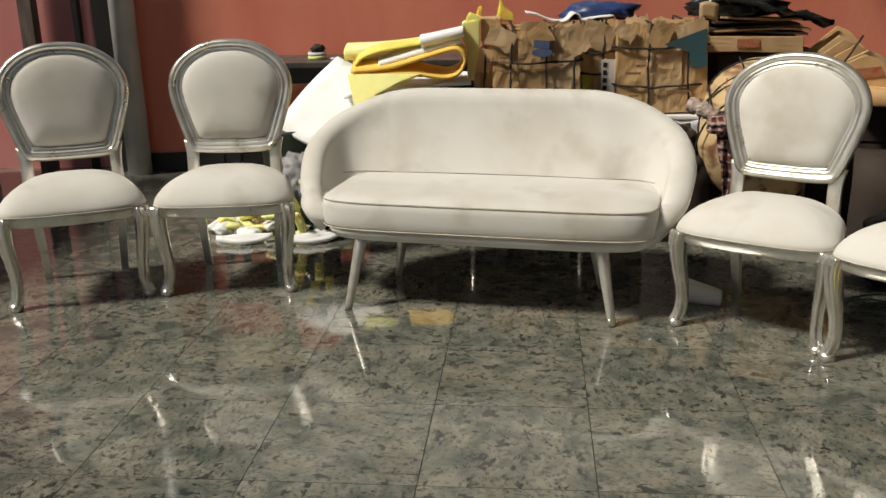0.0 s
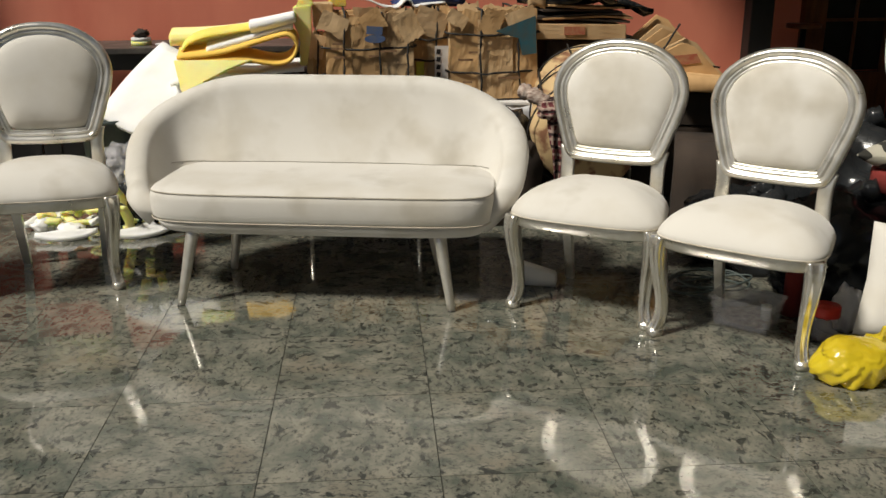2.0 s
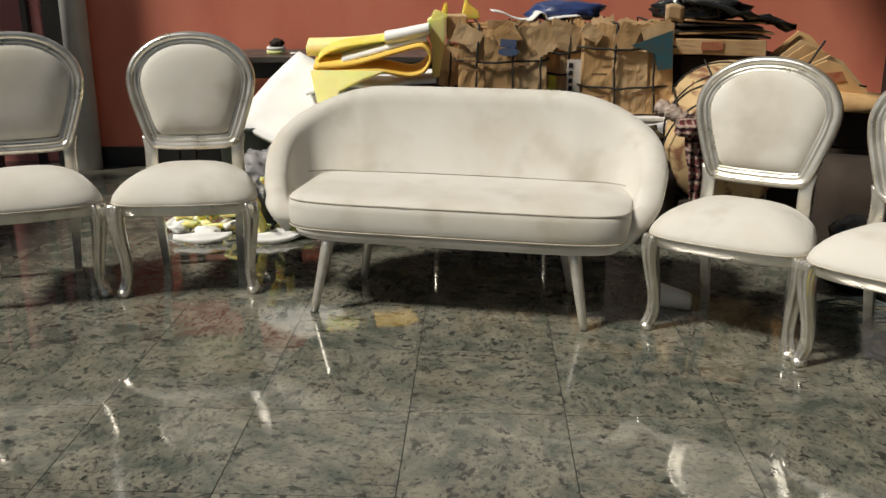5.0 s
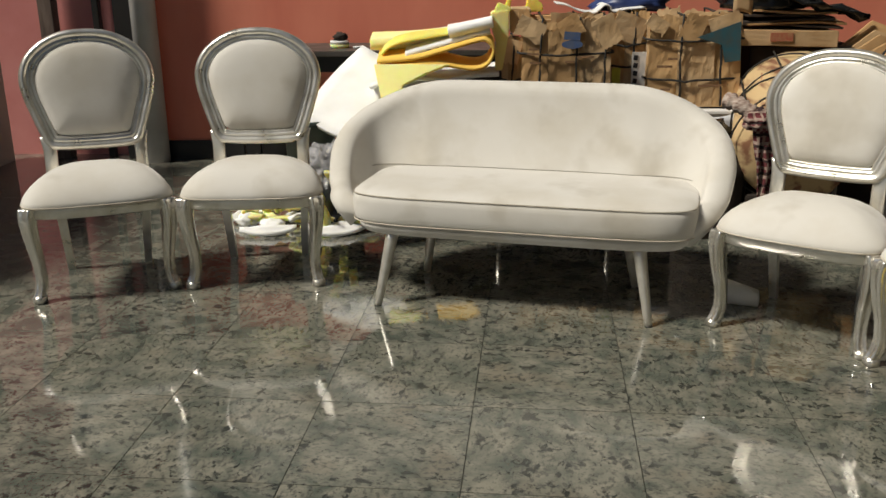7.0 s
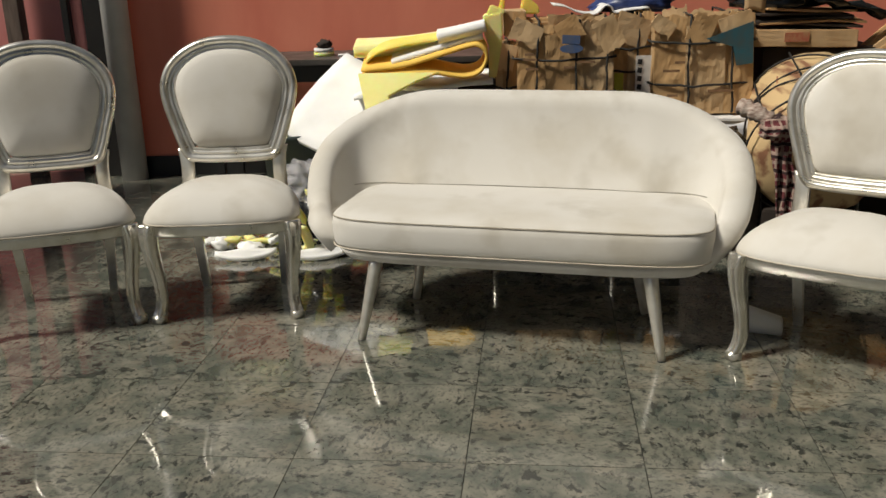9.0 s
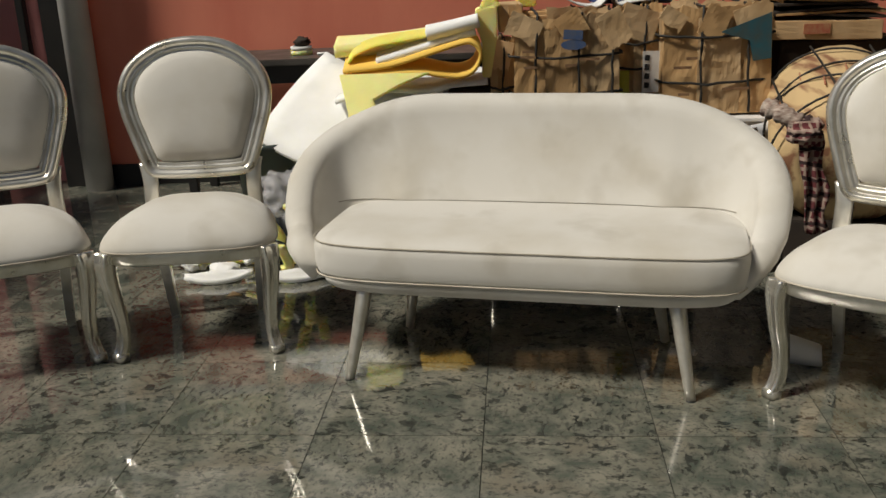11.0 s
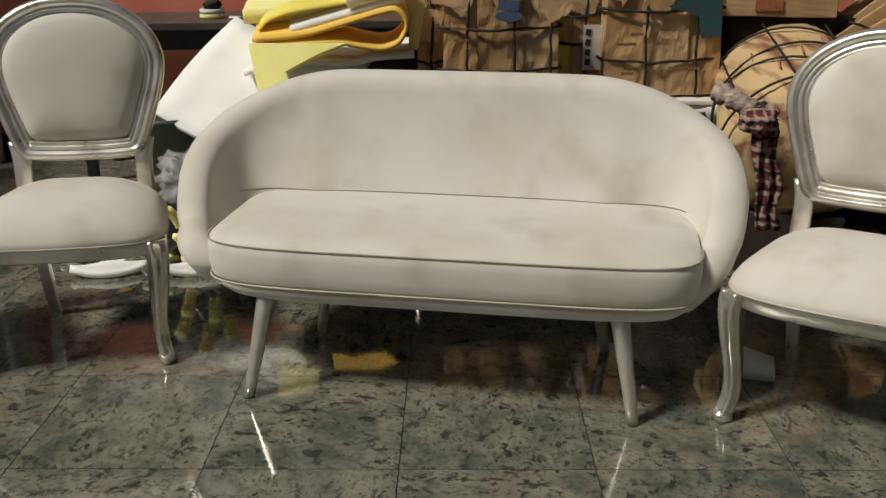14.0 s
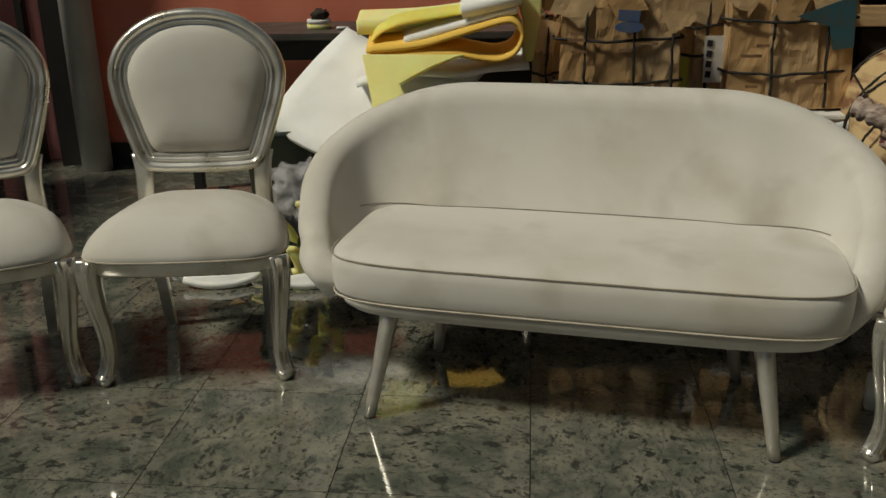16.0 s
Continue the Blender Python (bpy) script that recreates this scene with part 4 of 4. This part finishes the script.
prof = smooth_path([(-0.26, 0, 0.045), (-0.20, 0, 0.035), (-0.13, 0, 0.005), (-0.05, 0, -0.005), (0.0, 0, 0.035), (0.03, 0, 0.028), (0.05, 0, 0.0), (0.12, 0, 0.012), (0.22, 0, 0.02)], 28)
tagged(part("white_sheet", sheet([[(0.65 + p.x, 5.16 + 0.22 * j / 5, 1.075 + p.z) for j in range(6)] for p in prof], 0.008), PAPER), "curled white plastic sheet on the bundles", "sheet")

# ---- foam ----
core = empty("foam_support", pose(-0.22, 5.35, 0), "cardboard boxes under the foam sheets, coloured dark for shade", "boxes")
# both boxes take the foam pile's shade as their colour
part("cardboard_box", block(0.62, 0.5, 0.38, pose(0, 0, 0.19), 0.006, cuts=2, wobble=0.006), CARD_DARK_SHADED, core, "", False)
part("cardboard_box", block(0.56, 0.44, 0.34, pose(0.04, 0.02, 0.55), 0.006, cuts=2, wobble=0.006, seed=4), CARD_DARK_SHADED, core, "", False)

# a board of white foam leans there on one corner
corner, along, down = Vector((-1.0, 4.98, 0.545)), Vector((0.30, 0.42, 0.33)), Vector((0.60, -0.30, -0.30))
g = [[corner + along * (i / 8) + down * (j / 10) + Vector((-0.010 * math.sin(math.pi * i / 8), -0.03 * math.sin(math.pi * j / 10), 0.16 * (j / 10) ** 2 + 0.014 * math.sin(math.pi * i / 8))) for j in range(11)] for i in range(9)]
tagged(part("white_foam_board", sheet(g, 0.03), FOAM_WHITE), "thick white foam board leaning on the pile", "foam")
prof = smooth_path([(-0.62, 0, 0.70), (-0.42, 0, 0.745), (-0.2, 0, 0.735), (-0.08, 0, 0.757), (0.08, 0, 0.766)], 24)
tagged(part("white_foam_sheet", sheet([[(p.x, 4.98 + 0.5 * j / 6, p.z) for j in range(7)] for p in prof], 0.022), FOAM_WHITE), "bent white foam sheet under yellow foam", "foam")


def foam_strip(name, prof, y0, y1, thick, mat, label, turn=0.0, n=30, rise=0.13):
    path = smooth_path([(x, 0, z) for x, z in prof], n)
    grid = [[Vector((p.x + turn * (j / 5) * 0.3, y0 + (y1 - y0) * j / 5, p.z + rise * j / 5 + 0.01 * math.sin(3 * p.x + j))) for j in range(6)] for p in path]
    return tagged(part(name, sheet(grid, thick), mat), label, "foam", "foam sheets on the pile")


foam_strip("yellow_foam_sheet", [(-0.62, 0.925), (-0.45, 0.933), (-0.3, 0.945), (-0.16, 0.965)], 5.08, 5.32, 0.055, FOAM_LEMON, "thick lemon yellow foam slab on the pile", rise=0.012)
foam_strip("yellow_foam_sheet", [(-0.55, 0.88), (-0.51, 0.918), (-0.42, 0.95), (-0.3, 0.968), (-0.16, 0.985)], 5.0, 5.16, 0.010, FOAM_YELLOW, "thin yellow foam sheet bent over a slab", rise=0.02)
foam_strip("yellow_foam_sheet", [(-0.57, 0.85), (-0.37, 0.865), (-0.2, 0.905), (-0.04, 0.945), (0.015, 0.943), (0.05, 0.893), (0.02, 0.825), (-0.045, 0.80), (-0.13, 0.81), (-0.23, 0.83), (-0.38, 0.832), (-0.57, 0.82)], 4.94, 5.22, 0.015, FOAM_ORANGE, "amber yellow foam sheet folded into a loop", n=56, rise=0.035)
foam_strip("white_foam_strip", [(-0.42, 0.878), (-0.2, 0.932), (-0.02, 0.976), (0.03, 0.985)], 4.98, 5.2, 0.026, FOAM_WHITE, "pale foam sheet lying on the amber loop", rise=0.02)
foam_strip("white_foam_strip", [(-0.19, 0.985), (-0.07, 1.008), (0.045, 1.032)], 4.965, 5.14, 0.045, FOAM_WHITE, "white foam strip on yellow foam", rise=0.015)


def foam_piece(outline, depth, y, mat, label, tilt=0.0):
    return tagged(part("yellow_foam_piece", slab(outline, depth, pose(0, y, 0, 0, 0, tilt), 0.006), mat, None, "", False), label, "foam", "foam sheets on the pile")


for outline, y, z, mat, label in (([(-0.585, 0.005), (-0.18, 0.0), (-0.31, -0.06), (-0.43, -0.135), (-0.38, -0.26), (-0.33, -0.52), (-0.50, -0.56), (-0.54, -0.2)], 4.925, 0.825, FOAM_LEMON, "lemon yellow foam flap drooping over a white board"),
                                 ([(-0.33, 0.0), (-0.09, 0.005), (-0.01, -0.07), (-0.06, -0.20), (-0.20, -0.16), (-0.30, -0.21)], 4.78, 0.555, FOAM_ORANGE, "yellow foam flap hanging under the amber loop")):
    tagged(part("yellow_foam_flap", slab(outline, 0.016, pose(0, y, z, -42, 0, 0), 0.004), mat, None, "", False), label, "foam", "foam sheets on the pile")
foam_piece([(0.03, 1.02), (0.035, 1.085), (0.132, 1.10), (0.13, 0.96), (0.098, 0.775), (0.06, 0.775), (0.062, 0.93)], 0.12, 5.12, FOAM_LEMON, "lemon yellow foam block against cardboard")
foam_piece([(0.05, 1.085), (0.073, 1.137), (0.152, 1.102), (0.132, 1.085)], 0.04, 5.09, FOAM_LEMON, "torn lemon foam offcut standing up")
foam_piece([(0.105, 1.10), (0.128, 1.168), (0.148, 1.162), (0.14, 1.10)], 0.03, 5.13, FOAM_YELLOW, "yellow foam offcut standing up")
foam_piece([(0.225, 1.07), (0.236, 1.125), (0.25, 1.20), (0.275, 1.15), (0.325, 1.11), (0.33, 1.07)], 0.05, 5.33, FOAM_YELLOW, "yellow foam offcut standing up behind cardboard")

# bin and bags at the sofa's end
bucket = empty("waste_bin", pose(-0.97, 5.05, 0), "dark green plastic bin stuffed with clear bags", "bin")
part("body", skin([[Vector((r * math.cos(t), r * math.sin(t), z)) for t in [2 * math.pi * k / 32 for k in range(32)]] for r, z in ((0.09, 0), (0.11, 0.003), (0.145, 0.50), (0.155, 0.50), (0.155, 0.525), (0.143, 0.525), (0.13, 0.42), (0.02, 0.41))]), DARK_BUCKET, bucket)
tagged(part("plastic_bag", lump(0.11, 0.10, 0.10, pose(-0.80, 4.66, 0.34), 14, 0.7, 3.4, 4), CLEAR), "crumpled clear plastic bag on foam scraps", "bag")
tagged(part("black_bag", lump(0.14, 0.10, 0.17, pose(-0.80, 4.70, 0.119), 15, 0.4, 3), BLACK_PLASTIC), "crumpled black plastic bag on the floor", "bag")

rnd = random.Random(5)
for k in range(34):
    ln, w = rnd.uniform(0.08, 0.22), rnd.uniform(0.025, 0.05)
    x, y = rnd.uniform(-1.30, -0.62), rnd.uniform(4.62, 4.98)
    lift = 0.016 + 0.15 * rnd.random() ** 2 * (1 - abs(x + 1.0) / 0.45)
    turn, tilt = rnd.uniform(0, 180), rnd.uniform(-22, 22) if lift > 0.04 else 0
    path = smooth_path([(-ln / 2, 0, -abs(ln / 2 * math.sin(radians(tilt))) * 0), (0, 0.02, 0.012), (ln / 2, 0, 0)], 8)
    g = [[pose(x, y, max(lift, 0.016), tilt, 0, turn) @ Vector((p.x, p.y + w * (j / 3 - 0.5), p.z)) for j in range(4)] for p in path]
    white = k % 5 == 0
    tagged(part("foam_offcut", sheet(g, 0.022), FOAM_WHITE if white else FOAM_LEMON), "white foam offcut in a heap" if white else "lemon yellow foam offcut in a heap", "foam offcut", "foam offcuts on the floor")
for a, b, bow in (((-1.37, 4.72), (-1.16, 4.98), 0.05), ((-1.27, 4.53), (-0.98, 4.58), -0.03), ((-0.93, 4.52), (-0.62, 4.60), -0.04)):
    way = Vector((b[0] - a[0], b[1] - a[1], 0))
    across = Vector((-way.y, way.x, 0)).normalized()
    g = [[Vector((*a, 0)) + way * (i / 10) + across * (bow * math.sin(math.pi * i / 10) + (0.014 + 0.012 * math.sin(math.pi * i / 10)) * (j / 2 - 1)) + Vector((0, 0, 0.016 + 0.035 * (j / 4) ** 2 * math.sin(math.pi * i / 10) + 0.02 * abs(i / 5 - 1) ** 3)) for j in range(5)] for i in range(11)]
    tagged(part("white_offcut", sheet(g, 0.02), FOAM_WHITE), "curved white foam offcut lying on the floor", "foam offcut", "foam offcuts on the floor")
for k, (x, y, rx) in enumerate(((-1.12, 4.62, 0.065), (-0.74, 4.60, 0.06), (-1.28, 4.74, 0.055))):
    tagged(part("white_offcut", lump(rx, 0.06, 0.035, pose(x, y, 0.0245, 0, 0, 20 * k - 10), 20 + k, 0.5, 2.5), FOAM_WHITE), "crumpled white foam piece on the floor", "foam offcut", "foam offcuts on the floor")
for k, (x, y, z, tilt, turn) in enumerate(((-0.78, 4.60, 0.25, 52, 80), (-0.70, 4.63, 0.20, 60, 105), (-0.86, 4.585, 0.17, 64, 62), (-0.74, 4.575, 0.10, 66, 95), (-0.83, 4.57, 0.07, 60, 78))):
    g = [[pose(x, y, z, 0, tilt, turn) @ Vector((0.22 * (i / 6 - 0.5), 0.045 * (j / 3 - 0.5), 0.025 * math.sin(i * 0.5))) for j in range(4)] for i in range(7)]
    tagged(part("foam_offcut", sheet(g, 0.02), FOAM_LEMON), "lemon yellow foam strip hanging over a black bag", "foam offcut", "foam offcuts on the floor")
tagged(part("card_scrap", slab([(-0.03, 0), (0.035, 0.0), (0.0, 0.05)], 0.004, pose(-1.02, 4.36, 0.0035, -86, 0, 15)), CARD_PALE), "small triangular brown card scrap on the floor", "scrap")

# ---- under and beside the chairs ----
tagged(part("foam_wedge", slab([(-0.075, 0.0), (0.085, 0.0), (0.08, 0.045), (-0.07, 0.085)], 0.09, pose(1.045, 3.60, 0.001, 0, 0, -20), 0.004), FOAM_WHITE), "white foam wedge lying on the tile floor", "foam")


def tub(m):
    t = empty("plastic_tub", m, "clear plastic food tub with odds and ends", "tub")
    def ring(w, d, z, r=0.02):
        pts = []
        for cx, cy, a0 in ((w - r, d - r, 0), (-w + r, d - r, 90), (-w + r, -d + r, 180), (w - r, -d + r, 270)):
            pts += [Vector((cx + r * math.cos(radians(a0 + k * 22.5)), cy + r * math.sin(radians(a0 + k * 22.5)), z)) for k in range(5)]
        return pts
    part("body", skin([ring(0.112, 0.078, 0.001), ring(0.115, 0.08, 0.006), ring(0.135, 0.092, 0.115), ring(0.142, 0.099, 0.117), ring(0.142, 0.099, 0.124), ring(0.133, 0.090, 0.124), ring(0.113, 0.078, 0.008), ring(0.05, 0.04, 0.008)]), CLEAR, t)
    return t


tub(pose(1.73, 3.03, 0, 0, 0, -46) @ Matrix.Diagonal((0.9, 0.9, 0.95, 1)))
tagged(part("scraps", lump(0.09, 0.06, 0.03, pose(1.73, 3.03, 0.03, 0, 0, -46), 31, 0.4, 5), CLOTH_PINK), "muted purple-grey scraps in a clear tub", "scraps")
jar = empty("small_jar", pose(1.775, 2.965, 0.0085), "small jar with a white lid in a clear tub", "jar")
part("body", tube([(0, 0, 0), (0, 0, 0.075)], 0.018, 14), PIPE_GREY, jar)
part("lid", tube([(0, 0, 0.0755), (0, 0, 0.09)], 0.02, 14), PAPER, jar)

bag = empty("yellow_bag", pose(1.868, 2.545, 0), "glossy yellow plastic bag, knotted and half full", "bag")
bm = lump(0.135, 0.10, 0.085, pose(0.005, -0.02, 0.062, 0, 4, 0), 44, 0.18, 1.5, 5)
hub = Vector((0.03, -0.05, 0.16))
for v in bm.verts:                                       # creases that run together at the knot
    d = v.co - hub
    a, far = math.atan2(d.z, d.x), d.length
    v.co += d * (0.34 * abs(noise.noise(Vector((math.cos(a) * 3.6, math.sin(a) * 3.6, far * 2.5 + v.co.y * 5)))) - 0.08)
    v.co.z = max(v.co.z, 0.001)
part("body", bm, YELLOW_BAG, bag)
fan = [[Vector((0.01 + (0.026 * i + 0.004 * j) * (0.45 + 0.55 * j / 8), -0.05 + 0.013 * j + 0.016 * math.sin(i * 1.9 + j * 0.7), 0.112 + 0.006 * i * j / 8 + 0.012 * math.sin(j * 2.1 + i * 0.8))) for j in range(9)] for i in range(8)]
part("loose_top", sheet(fan, 0.003), YELLOW_BAG, bag)


def pillow(w, h, d, m, n=16):
    bm = bmesh.new()
    rings = []
    for sgn in (1, -1):
        g = []
        for i in range(n + 1):
            row = []
            for j in range(n + 1):
                u, v = 2 * i / n - 1, 2 * j / n - 1
                t = max(0, (1 - u ** 4) * (1 - v ** 4)) ** 0.55
                pin = 1 - 0.05 * (1 - abs(u)) * abs(v) - 0.05 * (1 - abs(v)) * abs(u)
                row.append(bm.verts.new(m @ Vector((u * w / 2 * pin, sgn * (0.004 + d / 2 * t), v * h / 2 * pin))))
            g.append(row)
        for i in range(n):
            for j in range(n):
                bm.faces.new((g[i][j], g[i + 1][j], g[i + 1][j + 1], g[i][j + 1]))
        rings.append(g)
    a, b2 = rings
    rim = [(0, j) for j in range(n)] + [(i, n) for i in range(n)] + [(n, j) for j in range(n, 0, -1)] + [(i, 0) for i in range(n, 0, -1)]
    for (i, j), (p, q) in zip(rim, rim[1:] + rim[:1]):
        bm.faces.new((a[i][j], b2[i][j], b2[p][q], a[p][q]))
    return bm


tagged(part("cushion", pillow(0.50, 0.41, 0.12, pose(2.27, 2.70, 0.228, -18, 6, -24)), FABRIC), "large cream cushion leaning among black bags", "cushion")
tagged(part("white_card", slab([(-0.02, -0.02), (0.27, -0.05), (0.24, 0.16), (0.0, 0.15)], 0.004, pose(1.955, 2.36, 0.0045, 0, 0, -4) @ pose(0, 0, 0, -90, 0, 0) @ Matrix.Diagonal((1, 1, -1, 1))), PAPER), "white card lying flat on the tile floor", "card")
tagged(part("grey_cloth", lump(0.045, 0.06, 0.03, pose(2.09, 2.27, 0.036, 0, 0, 30), 97, 0.45, 3.2, 4), CLOTH_WHITE), "crumpled grey cloth on a white card", "cloth")
lidded = empty("lidded_jar", pose(1.955, 2.86, 0), "clear jar with a red lid on the floor", "jar")
part("body", tube([(0, 0, 0.001), (0, 0, 0.01), (0, 0, 0.085), (0, 0, 0.09)], lambda u: 0.046 if 0.2 < u < 0.9 else 0.042, 24), CLEAR, lidded)
part("lid", tube([(0, 0, 0.0905), (0, 0, 0.093), (0, 0, 0.128), (0, 0, 0.132)], lambda u: 0.050 if 0.2 < u < 0.9 else 0.047, 24), RED_PLASTIC, lidded, "red plastic lid")
bottle = empty("red_bottle", pose(1.95, 3.10, 0), "red plastic bottle standing on the floor", "bottle")
# dull red puts the shade behind the chairs into the bottle's colour
part("body", tube([(0, 0, 0), (0, 0, 0.16), (0, 0, 0.19), (0, 0, 0.22)], lambda u: 0.035 if u < 0.5 else 0.03 if u < 0.8 else 0.013, 16), CLOTH_RED, bottle)
tagged(part("blue_paper", lump(0.05, 0.05, 0.10, pose(2.08, 2.93, 0.07), 52, 0.45, 3), CLOTH_WHITE), "crumpled pale blue paper beside the cushion", "paper")
for k, (x, y, r, h) in enumerate(((2.30, 3.35, 0.30, 0.24), (2.05, 3.75, 0.26, 0.20), (2.75, 3.1, 0.30, 0.26), (2.6, 3.85, 0.34, 0.36), (2.15, 3.32, 0.18, 0.14), (2.85, 2.6, 0.25, 0.22))):
    sack = empty("black_bag", pose(x, y, 0), "full black plastic bag in a heap, knotted on top", "bag", "black bags in the corner")
    part("body", lump(r, r * 0.85, h, pose(0, 0, h * 0.7), 60 + k, 0.35, 2.6, 4), BLACK_PLASTIC, sack)
    neck = smooth_path([(0.02, 0, 1.55 * h), (0.03, 0.01, 1.68 * h), (0.05, 0.0, 1.74 * h), (0.10, -0.02, 1.80 * h)], 10)
    part("knot", tube(neck, lambda u: 0.05 - 0.032 * math.sin(math.pi * min(1, u * 1.3)) + 0.006 * math.sin(19 * u), 12), BLACK_PLASTIC, sack)
# painted near-black for the shade behind the chairs
tagged(part("cardboard_box", block(0.32, 0.3, 0.5, pose(2.02, 4.15, 0.25, 0, 0, -20), 0.006, cuts=2, wobble=0.008, seed=80), CARD_DARK_SHADED), "cardboard box behind the chairs, coloured dark for shade", "box")
cable = empty("cable_coil", pose(1.75, 3.42, 0), "loose coil of grey cable on the floor", "cable")
part("loop", tube([(0.16 * math.cos(t) * (1 + 0.2 * math.sin(t * 0.37)), 0.10 * math.sin(t) * (1 + 0.2 * math.cos(t * 0.53)), 0.012 + 0.02 * (1 + math.sin(t * 1.3))) for t in [k * 0.26 for k in range(90)]], 0.004, 6), DARK_BUCKET, cable)

stool = empty("stool", pose(2.60, 3.32, 0), "red upholstered stool among black bags", "stool")
part("seat", tube([(0, 0, 0.42), (0, 0, 0.43), (0, 0, 0.50), (0, 0, 0.515)], lambda u: 0.21 if 0.1 < u < 0.9 else 0.19, 28), CLOTH_RED, stool)
for k in range(4):
    t = radians(45 + 90 * k)
    part("leg", tube([(0.15 * math.cos(t), 0.15 * math.sin(t), 0.42), (0.18 * math.cos(t), 0.18 * math.sin(t), 0)], 0.014, 10), BLACK_POST, stool)


def stripes():
    m = material("striped_cloth", (0.40, 0.38, 0.31), 0.9, grain=0.3)
    n, l = m.node_tree.nodes, m.node_tree.links
    wv, tc, rp = n.new("ShaderNodeTexWave"), n.new("ShaderNodeTexCoord"), n.new("ShaderNodeValToRGB")
    wv.inputs["Scale"].default_value, wv.inputs["Distortion"].default_value = 6.0, 3.0
    rp.color_ramp.interpolation = "CONSTANT"
    rp.color_ramp.elements[0].color = (0.025, 0.025, 0.02, 1)
    rp.color_ramp.elements[1].position, rp.color_ramp.elements[1].color = 0.5, (0.40, 0.38, 0.31, 1)
    l.new(tc.outputs["Object"], wv.inputs["Vector"])
    l.new(wv.outputs["Fac"], rp.inputs[0])
    l.new(rp.outputs[0], n["Principled BSDF"].inputs["Base Color"])
    return m


tagged(part("striped_cushion", pillow(0.42, 0.36, 0.13, pose(2.58, 3.28, 0.585, 82, 0, 10)), stripes()), "black and cream striped cushion on a red stool", "cushion")
hoop = empty("metal_hoop", pose(2.52, 3.12, 0.66), "thin white oval metal hoop frame on a cushion", "hoop")
oval = [(0.30 * math.cos(t), 0.05 * math.sin(t), 0.36 + 0.35 * math.sin(t)) for t in [2 * math.pi * k / 64 for k in range(64)]]
part("ring", tube(oval, 0.009, 10, True), HOOP_WHITE, hoop)
part("bracket", block(0.16, 0.03, 0.02, pose(0, -0.05, 0.003), 0.004), HOOP_WHITE, hoop)

# ---- floor ----
ground = structure("floor", block(12.2, 11.0, 0.1, pose(0.35, 2.0, -0.0535)), GROUT, "glossy mottled grey-green ceramic tile floor", "floor")
GRID = pose(-0.045, 2.645, 0, 0, 0, -3.6)
TILE_SIZE = 0.5


def tile_mesh():
    bm = bmesh.new()
    h, e = TILE_SIZE / 2 - 0.0014, 0.0005
    rings = [[(sx * r, sy * r, z) for sx, sy in ((-1, -1), (1, -1), (1, 1), (-1, 1))] for r, z in ((h, -0.009), (h, 0.0))]
    skin(rings, True, True, bm)
    bmesh.ops.recalc_face_normals(bm, faces=bm.faces)
    me = bpy.data.meshes.new("tile")
    bm.to_mesh(me)
    bm.free()
    me.materials.append(TILE)
    return me


shared_tile = tile_mesh()
rest = bmesh.new()
for i in range(-12, 14):
    for j in range(-12, 9):
        c = GRID @ Vector(((i + 0.5) * TILE_SIZE, (j + 0.5) * TILE_SIZE, 0))
        if not (-5.3 < c.x < 6.0 and -2.8 < c.y < 6.9):
            continue
        if -3.4 < c.x < 3.4 and 0.4 < c.y < 6.4:
            tile = new("tile", shared_tile)
            tile.parent = ground
            tile.matrix_world = Matrix.Translation(c) @ pose(0, 0, 0, 0, 0, -3.6 + 90 * ((i * 7 + j * 3) % 4))
        else:
            block(TILE_SIZE - 0.003, TILE_SIZE - 0.003, 0.009, Matrix.Translation(c) @ pose(0, 0, -0.0045, 0, 0, -3.6), bm=rest)
tagged(part("outer_tiles", rest, TILE, ground, "", False), kind="stuff")
